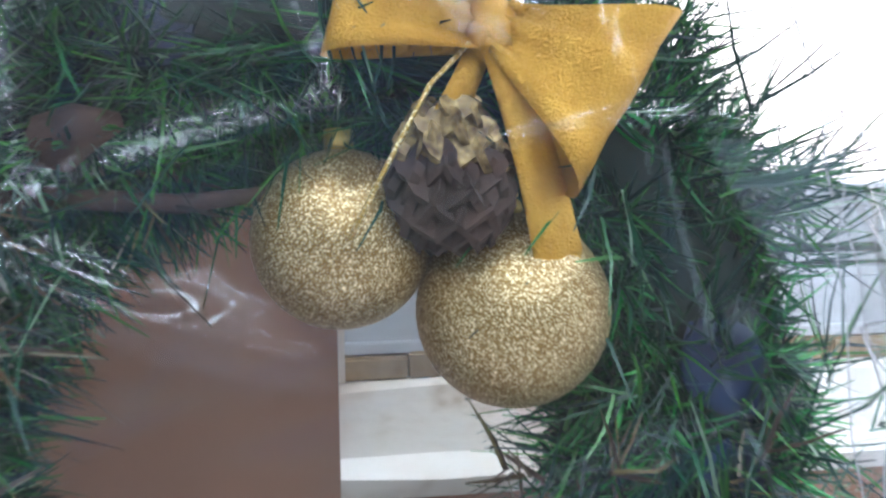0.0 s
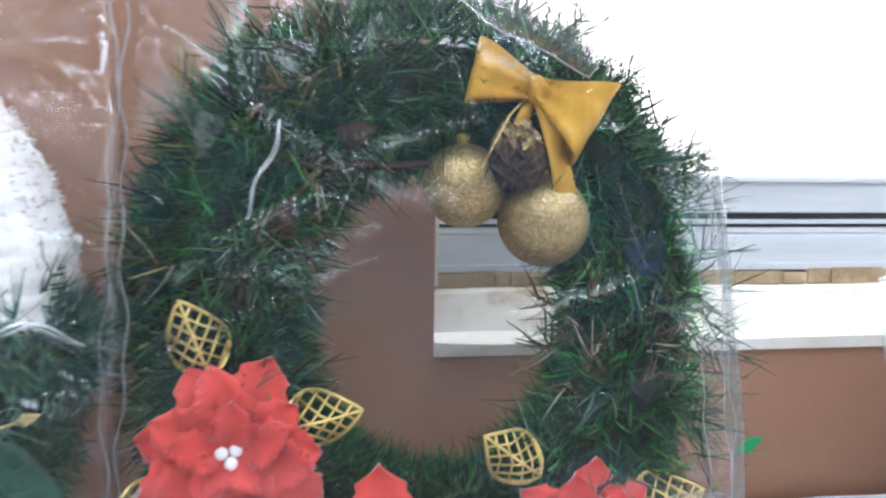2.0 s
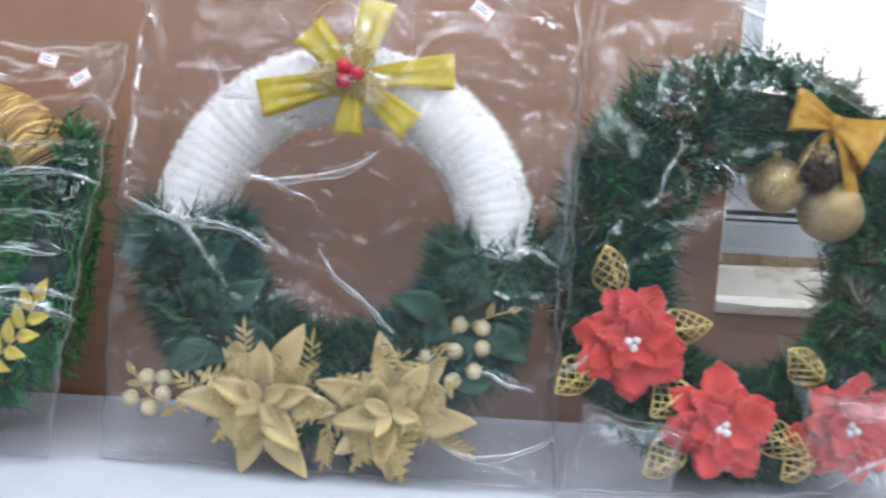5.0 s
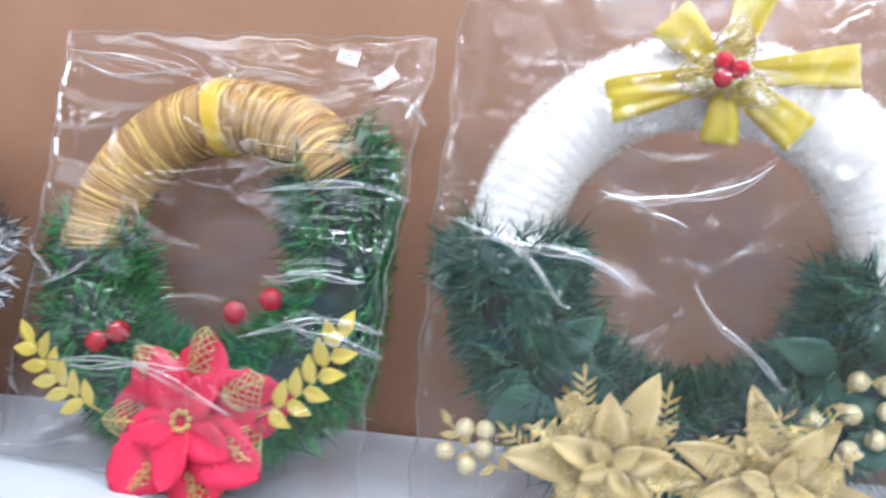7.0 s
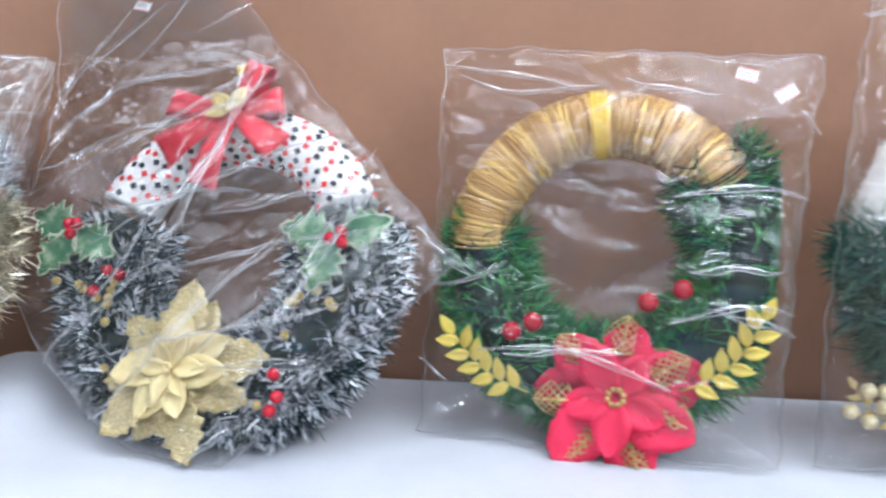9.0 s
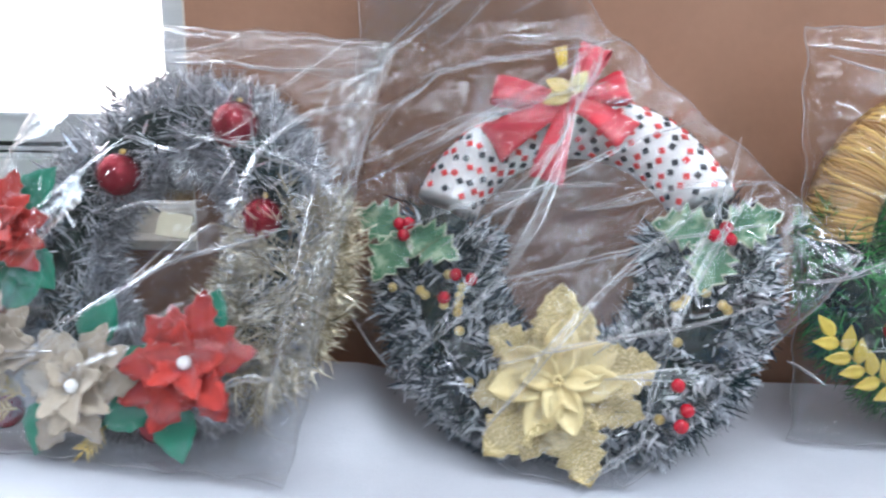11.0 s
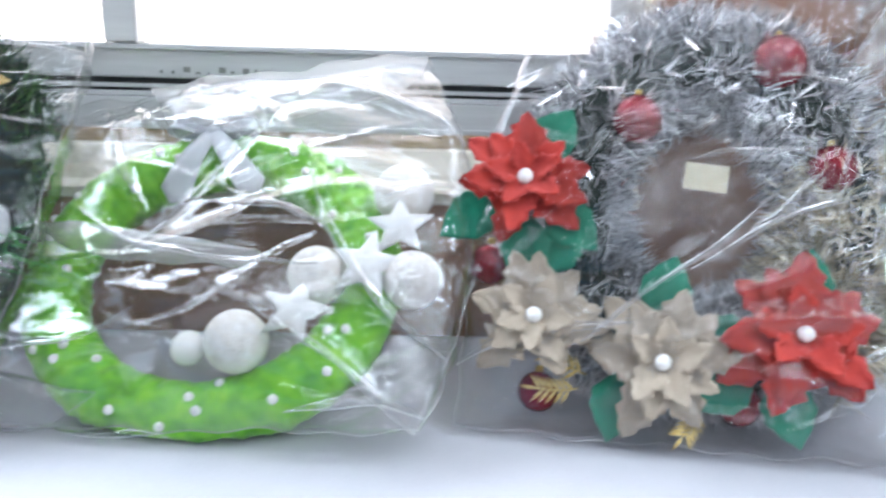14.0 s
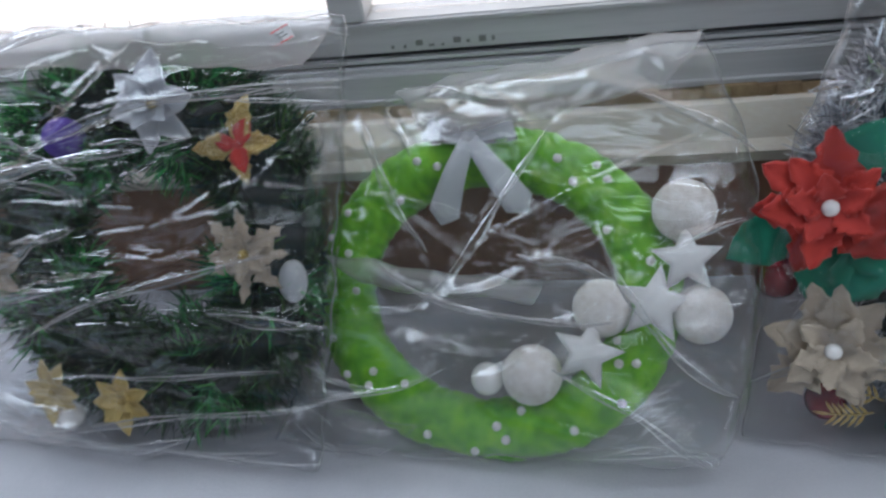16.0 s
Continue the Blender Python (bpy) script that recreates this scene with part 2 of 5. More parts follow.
M_GLIT = glitter("gold glitter", (0.62, 0.42, 0.1), (1.0, 0.88, 0.5), 1900, 0.6, 0.35)
M_BALL = glitter("dull gold glitter", (0.34, 0.21, 0.06), (1.0, 0.85, 0.5), 3000, 0.65, 0.38, 0.68)
M_LEAFG = glitter("pale gold glitter leaf", (0.6, 0.46, 0.2), (0.9, 0.76, 0.45), 1300, 0.25, 0.5)
M_BERRYG = glitter("cream gold glitter", (0.72, 0.55, 0.26), (1.0, 0.92, 0.65), 2000, 0.4, 0.4)
M_LACE = surface("gold metal lace", [(0.3, (0.62, 0.45, 0.12)), (0.7, (0.82, 0.64, 0.24))], 100, 0.35, 0.7, bump=0.2)
M_BOWG = surface("gold lame ribbon", [(0.3, (0.5, 0.25, 0.02)), (0.7, (0.72, 0.42, 0.06))], 60, 0.42, 0.55, bump=0.9, bump_scale=1300, through_light=0.15)
M_BOWY = surface("yellow organza ribbon", [(0.3, (0.66, 0.48, 0.015)), (0.7, (0.82, 0.66, 0.05))], 30, 0.4, bump=0.2, bump_scale=1200, through_light=0.35)
M_BOWR = surface("red satin ribbon", [(0.3, (0.55, 0.012, 0.03)), (0.7, (0.78, 0.035, 0.06))], 25, 0.35, bump=0.15, through_light=0.1)
M_BOWW = surface("white organza ribbon", [(0.3, (0.72, 0.73, 0.76)), (0.7, (0.84, 0.85, 0.88))], 30, 0.45, through_light=0.45)
M_CHEN = surface("white chenille yarn", [(0.3, (0.76, 0.7, 0.65)), (0.7, (0.86, 0.82, 0.78))], 60, 0.9, bump=1.0, bump_scale=260, sheen=0.5)
M_FUZZ = islands("white pile", [(0.0, (0.74, 0.68, 0.62)), (0.5, (0.82, 0.77, 0.72)), (1.0, (0.9, 0.87, 0.83))], 0.9, 0.0, 0.5, 0.1)
M_YARN = islands("golden cord", [(0.0, (0.34, 0.17, 0.05)), (0.35, (0.46, 0.26, 0.08)), (0.8, (0.62, 0.38, 0.13)), (1.0, (0.88, 0.62, 0.18))], 0.4, 0.25, 0.0)
M_GCORD = surface("golden cord winding", [(0.3, (0.4, 0.22, 0.07)), (0.7, (0.52, 0.3, 0.11))], 200, 0.55, bump=0.5)
M_YBAND = surface("bright yellow cord", [(0.3, (0.75, 0.47, 0.02)), (0.7, (0.86, 0.6, 0.05))], 60, 0.5, bump=0.4)
M_LIME = surface("lime green plush", [(0.28, (0.07, 0.28, 0.002)), (0.5, (0.15, 0.46, 0.004)), (0.72, (0.24, 0.58, 0.007))], 60, 0.6, bump=0.8, bump_scale=120, sheen=0.25)
M_FOAM = surface("white bead foam", [(0.3, (0.7, 0.64, 0.58)), (0.7, (0.88, 0.85, 0.82))], 120, 0.75, bump=1.0, bump_scale=420)
M_PEARL = surface("white pearl", [(0.3, (0.8, 0.77, 0.74)), (0.7, (0.88, 0.86, 0.83))], 30, 0.22, bump=0.0)
M_STAR = surface("matt white star", [(0.3, (0.74, 0.72, 0.7)), (0.7, (0.85, 0.84, 0.82))], 60, 0.7, bump=0.3)
M_BERRY = surface("red berry lacquer", [(0.3, (0.35, 0.004, 0.015)), (0.7, (0.5, 0.01, 0.028))], 40, 0.22, bump=0.0)
M_RBALL = surface("crimson bauble", [(0.3, (0.2, 0.004, 0.016)), (0.7, (0.34, 0.01, 0.026))], 30, 0.22, 0.5, bump=0.0)
M_PURP = surface("violet foam ball", [(0.3, (0.1, 0.06, 0.35)), (0.7, (0.16, 0.1, 0.48))], 60, 0.7, bump=0.4)
M_HOLLY = surface("variegated holly leaf", [(0.3, (0.03, 0.13, 0.06)), (0.55, (0.1, 0.24, 0.12)), (0.75, (0.5, 0.58, 0.38))], 45, 0.45, through_light=0.15)
M_DOTW = surface("white printed band", [(0.3, (0.74, 0.71, 0.68)), (0.7, (0.82, 0.8, 0.77))], 30, 0.7, bump=0.2)
M_BLACK = surface("black print", [(0.3, (0.015, 0.015, 0.02)), (0.7, (0.03, 0.03, 0.035))], 30, 0.6)
M_PRED = surface("red print", [(0.3, (0.7, 0.03, 0.03)), (0.7, (0.82, 0.06, 0.05))], 30, 0.6)
M_TAG = surface("white price label", [(0.3, (0.76, 0.75, 0.74)), (0.7, (0.84, 0.83, 0.82))], 40, 0.6, bump=0.05)
M_LABEL = surface("cream paper", [(0.3, (0.62, 0.55, 0.38)), (0.7, (0.7, 0.64, 0.48))], 40, 0.7, bump=0.05)
M_ROPE = surface("natural jute rope", [(0.3, (0.26, 0.18, 0.11)), (0.7, (0.48, 0.36, 0.24))], 60, 0.9, bump=0.8, bump_scale=300)
M_FILM = film("clear cellophane", 0.008, 1.4, 0.07, (14, 34, 12), bump=0.3)
M_FILMS = film("smooth clear cellophane", 0.009, 0.9, 0.12, (8, 18, 8), bump=0.12)
M_FILMD = film("clear crinkled cellophane", 0.006, 1.8, 0.09, (34, 34, 24), bump=0.5)
# film whitened to paint bright seams and crease glints
M_GLEAM = film("white film edge and crease glint", 0.55, 6.0, 0.22, (14, 30, 12), bump=0.1)
M_FILML = film("loose glossy cellophane", 0.012, 2.2, 0.09, (8, 26, 10), bump=0.55)
M_MILK = film("milky polythene", 0.07, 1.6, 0.14, (35, 20, 30), bump=0.6)
# haze of these two raised to paint window light on doubled film
M_MILKF = film("doubled polythene whitened for window light", 0.55, 1.6, 0.16, (25, 20, 30), bump=0.6)
M_FLAP = film("folded cellophane with painted sheen", 0.4, 1.6, 0.14, (14, 30, 12), bump=0.2)
M_VEIL = film("doubled cellophane", 0.045, 1.6, 0.1, (18, 30, 12), bump=0.35)
# hazier film that paints the sheen of creases
M_SHEEN = film("hazy crease sheen", 0.06, 2.4, 0.12, (20, 30, 12), bump=0.3)
M_PANE = film("window glass", 0.004, 1.0, 0.01, (1, 1, 1), bump=0.0)


# ---- building helpers ----
def part(name, data, mat, parent=None, label="", m=None, smooth=True, category="", kind=""):
    """Links (vertices, faces), or a ready mesh, as one mesh object under a thing or a part."""
    if isinstance(data, tuple):
        me = bpy.data.meshes.new(name)
        me.from_pydata([tuple(map(float, v)) for v in data[0]], [], [tuple(map(int, f)) for f in data[1]])
        me.materials.append(mat)
        me.polygons.foreach_set("use_smooth", [smooth] * len(me.polygons))
        me.update()
    else:
        me = data
    ob = new(name, me)
    ob.parent = parent
    if m is not None:
        ob.matrix_basis = m
    return tagged(ob, label, category, "", kind)


def joined(*pieces):
    vs, fs = [], []
    for v, f in pieces:
        n = len(vs)
        vs.extend(v)
        fs.extend(tuple(i + n for i in q) for q in f)
    return vs, fs


def moved(piece, m):
    return [tuple(m @ Vector(v)) for v in piece[0]], piece[1]


def brick(x0, x1, y0, y1, z0, z1, bevel=0.0):
    bm = bmesh.new()
    bmesh.ops.create_cube(bm, size=1)
    for v in bm.verts:
        v.co = Vector(((x0 + x1) / 2 + v.co.x * (x1 - x0), (y0 + y1) / 2 + v.co.y * (y1 - y0), (z0 + z1) / 2 + v.co.z * (z1 - z0)))
    if bevel:
        bmesh.ops.bevel(bm, geom=bm.edges[:], offset=bevel, segments=2, affect="EDGES")
    bm.verts.index_update()
    out = [tuple(v.co) for v in bm.verts], [tuple(v.index for v in f.verts) for f in bm.faces]
    bm.free()
    return out


def ball(r, n=14, c=(0, 0, 0), squash=1.0):
    vs, fs = [(c[0], c[1] + r * squash, c[2])], []
    for i in range(1, n):
        a = math.pi * i / n
        for j in range(2 * n):
            b = math.pi * j / n
            vs.append((c[0] + r * math.sin(a) * math.cos(b), c[1] + r * squash * math.cos(a), c[2] + r * math.sin(a) * math.sin(b)))
    vs.append((c[0], c[1] - r * squash, c[2]))
    k = 2 * n
    for j in range(k):
        fs.append((0, 1 + (j + 1) % k, 1 + j))
        for i in range(n - 2):
            a = 1 + i * k
            fs.append((a + j, a + (j + 1) % k, a + k + (j + 1) % k, a + k + j))
        fs.append((1 + (n - 2) * k + j, 1 + (n - 2) * k + (j + 1) % k, len(vs) - 1))
    return vs, fs


def tube(points, radii, m=8, closed=False):
    """A round tube along points; radii one number or one for each point."""
    pts = [Vector(p) for p in points]
    n = len(pts)
    vs, fs = [], []
    for i, p in enumerate(pts):
        a, b = (pts[i - 1], pts[(i + 1) % n]) if closed else (pts[max(i - 1, 0)], pts[min(i + 1, n - 1)])
        d = (b - a).normalized()
        s = d.cross(Vector((0.03, 0.05, 1)) if abs(d.z) < 0.9 else Vector((1, 0, 0))).normalized()
        q = d.cross(s)
        r = radii[i] if isinstance(radii, (list, tuple)) else radii
        for j in range(m):
            t = 2 * math.pi * j / m
            vs.append(tuple(p + s * r * math.cos(t) + q * r * math.sin(t)))
    for i in range(n if closed else n - 1):
        for j in range(m):
            i2 = (i + 1) % n
            fs.append((i * m + j, i * m + (j + 1) % m, i2 * m + (j + 1) % m, i2 * m + j))
    if not closed:
        fs.append(tuple(range(m))[::-1])
        fs.append(tuple((n - 1) * m + j for j in range(m)))
    return vs, fs


def ring(cx, cy, a, b, r, w, t0=0, t1=360, n=96, m=20, lump=0.0, freq=1.0, ribs=0, rib=0.0):
    """A stuffed ring, or an arc of one, in the wreath's plane, with lumps and wound ribs."""
    full = t1 - t0 >= 360
    vs, fs = [], []
    for i in range(n if full else n + 1):
        t = radians(t0 + (t1 - t0) * i / n)
        e = Vector((math.cos(t), math.sin(t), 0))
        c = Vector((cx + a * e.x, cy + b * e.y, w))
        for j in range(m):
            f = 2 * math.pi * j / m
            d = e * math.cos(f) + Vector((0, 0, 1)) * math.sin(f)
            q = r * (1 + lump * noise.noise((c + d * r) * freq * 100) + (rib * abs(math.sin(ribs * t + 0.6 * math.sin(f)))))
            vs.append(tuple(c + d * q))
    for i in range(n):
        i2 = (i + 1) % n if full else i + 1
        for j in range(m):
            fs.append((i * m + j, i2 * m + j, i2 * m + (j + 1) % m, i * m + (j + 1) % m))
    if not full:
        fs.append(tuple(range(m)))
        fs.append(tuple(n * m + j for j in range(m))[::-1])
    return vs, fs


def petal(length, width, cup=0.12, droop=0.2, teeth=0.0, power=0.8, nu=9, nv=4, tip=1.0, ruffle=0.0, seed=0):
    """A petal along +x, its face to +z, with a folded midrib and a pointed tip."""
    vs, fs = [], []
    rnd = random.Random(seed)
    ph, bend = (rnd.uniform(0, 6), rnd.uniform(-0.12, 0.12)) if seed else (0, 0)
    for i in range(nu + 1):
        t = i / nu
        h = width / 2 * max(0.06 if i == 0 else 0.0, math.sin(math.pi * t ** power) ** tip)
        if teeth and 0 < i < nu:
            h *= 1 + teeth * (1 if i % 2 else -1) * (rnd.uniform(0.3, 1.7) if seed else 1)
        for j in range(nv + 1):
            s = 2 * j / nv - 1
            z = cup * width * abs(s) ** 1.5 * (h * 2 / width) - droop * length * t * t + ruffle * width * math.sin(9 * t + 3 * s + ph) * abs(s)
            vs.append((length * t, s * h + bend * length * t * t, z))
    for i in range(nu):
        for j in range(nv):
            a = i * (nv + 1) + j
            fs.append((a, a + nv + 1, a + nv + 2, a + 1))
    return vs, fs


def slab(piece, thick):
    """Gives an open sheet a real thickness."""
    vs, fs = piece
    n = len(vs)
    count = {}
    for f in fs:
        for k in range(len(f)):
            e = (f[k], f[(k + 1) % len(f)])
            count[e] = count.get(e, 0) + 1
    out = list(vs) + [(v[0], v[1], v[2] - thick) for v in vs]
    faces = list(fs) + [tuple(i + n for i in f)[::-1] for f in fs]
    for (a, b) in count:
        if (b, a) not in count:
            faces.append((b, a, a + n, b + n))
    return out, faces


def sheet_mesh(name, data, mat):
    me = bpy.data.meshes.new(name)
    me.from_pydata([tuple(v) for v in data[0]], [], data[1])
    me.materials.append(mat)
    me.polygons.foreach_set("use_smooth", [True] * len(me.polygons))
    return me


def lace_leaf(length, width, gap=0.006, wire=0.0007):
    """A pointed leaf of gold wire: rim, midrib and a diagonal lattice."""
    def half(t):
        return width / 2 * math.sin(math.pi * t ** 0.7) ** 0.85 if 0 < t < 1 else 0.0

    def inside(x, y):
        return 0 <= x <= length and abs(y) <= half(x / length)

    def bow(x, y):
        return 0.10 * length * math.sin(math.pi * x / length) - 2.0 * y * y / width

    rim = [(length * i / 16, half(i / 16)) for i in range(17)] + [(length * i / 16, -half(i / 16)) for i in range(15, 0, -1)]
    bits = [tube([(x, y, bow(x, y)) for x, y in rim], wire * 1.5, 5, True),
            tube([(length * i / 8, 0, bow(length * i / 8, 0)) for i in range(9)], wire * 1.2, 5)]
    for sgn in (1, -1):
        k = -width
        while k < length + width:
            run = []
            for i in range(41):
                y = -width / 2 + width * i / 40
                x = k + sgn * y * 1.1
                if inside(x, y):
                    run.append((x, y, bow(x, y)))
            if len(run) > 2:
                bits.append(tube([run[0], run[len(run) // 2], run[-1]], wire, 4))
            k += gap * 1.5
    return joined(*bits)


def ribbon_loop(length, w0, w1, high, ang, pos, n=20, across=6, pinch=0.25, seed=0):
    """One loop of a bow from its knot and back."""
    m = Matrix.Translation(pos) @ Matrix.Rotation(radians(ang), 4, "Z")
    vs, fs = [], []
    for i in range(n + 1):
        s = i / n
        x = length * math.sin(math.pi * s) ** 0.8
        z = high * math.sin(2 * math.pi * s) * 0.6 + high * 0.25 * math.sin(math.pi * s)
        wd = w0 + (w1 - w0) * math.sin(math.pi * s) ** 0.9
        for j in range(across + 1):
            y = (j / across - 0.5) * wd
            fold = pinch * w0 * math.sin(j * 2.1 + seed + 2 * s) * (1 - 0.6 * math.sin(math.pi * s))
            vs.append(tuple(m @ Vector((x, y, z + fold))))
    for i in range(n):
        for j in range(across):
            a = i * (across + 1) + j
            fs.append((a, a + across + 1, a + across + 2, a + 1))
    return slab((vs, fs), 0.0004)


def ribbon_tail(length, w0, w1, ang, pos, curl=0.006, notch=0.3, n=12, across=4, wave=1.0):
    m = Matrix.Translation(pos) @ Matrix.Rotation(radians(ang), 4, "Z")
    vs, fs = [], []
    for i in range(n + 1):
        t = i / n
        wd = w0 + (w1 - w0) * t
        for j in range(across + 1):
            s = 2 * j / across - 1
            x = length * t - (notch * wd * (1 - abs(s)) * t ** 3)
            vs.append(tuple(m @ Vector((x, s * wd / 2, curl * math.sin(3.2 * t * wave) + 0.12 * wd * math.cos(2 * s + 2 * t)))))
    for i in range(n):
        for j in range(across):
            a = i * (across + 1) + j
            fs.append((a, a + across + 1, a + across + 2, a + 1))
    return slab((vs, fs), 0.0004)


def star(r, inner, thick, ang, pos, tilt=(0, 0)):
    """A puffy five-armed star."""
    m = Matrix.Translation(pos) @ Matrix.Rotation(radians(tilt[0]), 4, "X") @ Matrix.Rotation(radians(tilt[1]), 4, "Y") @ Matrix.Rotation(radians(ang), 4, "Z")
    vs, fs = [(0, 0, thick)], []
    for i in range(10):
        q = r if i % 2 == 0 else inner
        a = math.pi * i / 5
        vs.append((q * 0.6 * math.cos(a), q * 0.6 * math.sin(a), thick * 0.75))
        vs.append((q * math.cos(a), q * math.sin(a), 0.0))
        vs.append((q * 0.9 * math.cos(a), q * 0.9 * math.sin(a), -thick * 0.5))
    vs.append((0, 0, -thick * 0.5))
    for i in range(10):
        a, b = 1 + 3 * i, 1 + 3 * ((i + 1) % 10)
        fs += [(0, a, b), (a, a + 1, b + 1, b), (a + 1, a + 2, b + 2, b + 1), (a + 2, len(vs) - 1, b + 2)]
    return moved((vs, fs), m)


# a wreath's own axes: x along its width, y up its face, z out towards the room
PLANES = {"pine": (-0.108, 0.002, 0.083, 0.160), "white": (-0.45, 0.0, -0.035, 0.128), "cord": (-0.802, 0.004, -0.153, 0.267),
          "snow": (-1.22, -0.043, -0.165, 0.621), "tinsel": (-1.582, -0.042, -0.17, 0.499), "lime": (-1.867, -0.056, -0.162, 1.012),
          "dark": (-2.2, -0.037, -0.1, 0.6), "rope": (0.325, -0.05, 0.05, 0.9)}


def axes(key):
    x, y, a, b = PLANES[key]
    u = Vector((1, a, 0)).normalized()
    n = Vector((a, -1, b)).normalized()
    v = n.cross(u)
    m = Matrix((u, v, n)).transposed().to_4x4()
    m.translation = (x, y, 0)
    return m


def rested(piece, key, floor_z=0.003):
    """Flattens what would sink into the table."""
    m = axes(key)
    vz, nz = m[2][1], m[2][2]
    out = []
    for v in piece[0]:
        z = v[1] * vz + v[2] * nz
        out.append((v[0], v[1] + (floor_z - z) / vz, v[2]) if z < floor_z else tuple(v))
    return out, piece[1]


def thing(name, key, label, category, group=""):
    ob = new(name)
    ob.empty_display_size = 0.05
    ob.matrix_basis = axes(key)
    return tagged(ob, label, category, group)


def needles(rng, cx, cy, a, b, w0, core, arcs, count, per, sprig, length, width, key, front=-0.5, flat=0.75, spread=0.75, curl=0.25, limit=None, swirl=0.6, sides=(-1.0, 1.0)):
    """Sprigs of fine flat needles all round an oval ring. arcs: stretches in degrees."""
    spans = np.array([t1 - t0 for t0, t1 in arcs], float)
    pick = rng.choice(len(arcs), count, p=spans / spans.sum())
    lo = np.array([s[0] for s in arcs])[pick]
    th = np.radians(lo + spans[pick] * rng.random(count))
    ph = np.arcsin(np.clip(rng.uniform(front, 1.0, count), -1, 1))
    ph = np.where(rng.random(count) < 0.5, ph, np.pi - ph)
    er = np.c_[np.cos(th), np.sin(th), np.zeros(count)]
    tg = np.c_[-np.sin(th), np.cos(th), np.zeros(count)]
    nz = np.array([0, 0, 1.0])
    off = er * np.cos(ph)[:, None] + nz * (np.sin(ph) * flat)[:, None]
    base = np.c_[cx + a * np.cos(th), cy + b * np.sin(th), np.full(count, w0)] + off * core
    d = off * np.array([1, 1, 0.35]) + tg * rng.normal(0, swirl, (count, 1)) + er * (rng.normal(0, 0.55, count) * np.abs(np.sin(ph)))[:, None] + rng.normal(0, 0.22, (count, 3))
    d /= np.linalg.norm(d, axis=1)[:, None]
    sl = sprig * rng.uniform(0.6, 1.15, count)
    n = count * per
    rep = np.repeat(np.arange(count), per)
    t = rng.random(n)
    p = base[rep] + d[rep] * (sl[rep] * t)[:, None]
    r = rng.normal(0, 1, (n, 3))
    r -= d[rep] * (r * d[rep]).sum(1)[:, None]
    r /= np.linalg.norm(r, axis=1)[:, None]
    nd = d[rep] * (1 - spread * 0.5) + r * spread
    nd /= np.linalg.norm(nd, axis=1)[:, None]
    ln = length * rng.uniform(0.55, 1.15, n)
    side = np.cross(nd, rng.normal(0, 1, (n, 3)))
    side /= np.linalg.norm(side, axis=1)[:, None]
    bend = d[rep] * (curl * ln)[:, None]
    hw = width / 2 * rng.uniform(0.7, 1.3, n)
    v = np.stack([p - side * hw[:, None], p + side * hw[:, None],
                  p + nd * (ln * 0.55)[:, None] + bend * 0.3 + side * hw[:, None] * 0.9, p + nd * (ln * 0.55)[:, None] + bend * 0.3 - side * hw[:, None] * 0.9,
                  p + nd * ln[:, None] + bend + side * hw[:, None] * 0.3, p + nd * ln[:, None] + bend - side * hw[:, None] * 0.3], 1).reshape(-1, 3)
    m = axes(key)
    vz, nzz = m[2][1], m[2][2]
    z = v[:, 1] * vz + v[:, 2] * nzz
    v[:, 1] += np.maximum(0, 0.004 - z) / vz
    for k, lim in ((-1, sides[0]), (1, sides[1])):
        v[:, 0] -= k * 0.85 * np.maximum(0, k * (v[:, 0] - lim))
    if limit:
        v[:, 2] = np.clip(v[:, 2], limit[0], limit[1])
    k = np.arange(n)[:, None] * 6
    f = np.concatenate([k + np.array([[0, 1, 2, 3]]), k + np.array([[3, 2, 4, 5]])], 1).reshape(-1, 4)
    return v, f


def foliage(name, mat, parent, data, label=""):
    v, f = data
    me = bpy.data.meshes.new(name)
    me.vertices.add(len(v))
    me.vertices.foreach_set("co", np.ascontiguousarray(v, np.float32).ravel())
    me.loops.add(f.size)
    me.loops.foreach_set("vertex_index", np.ascontiguousarray(f, np.int32).ravel())
    me.polygons.add(len(f))
    me.polygons.foreach_set("loop_start", np.arange(len(f), dtype=np.int32) * 4)
    me.materials.append(mat)
    me.update(calc_edges=True)
    me.validate()
    ob = new(name, me)
    ob.parent = parent
    return tagged(ob, label, "", "", "stuff")


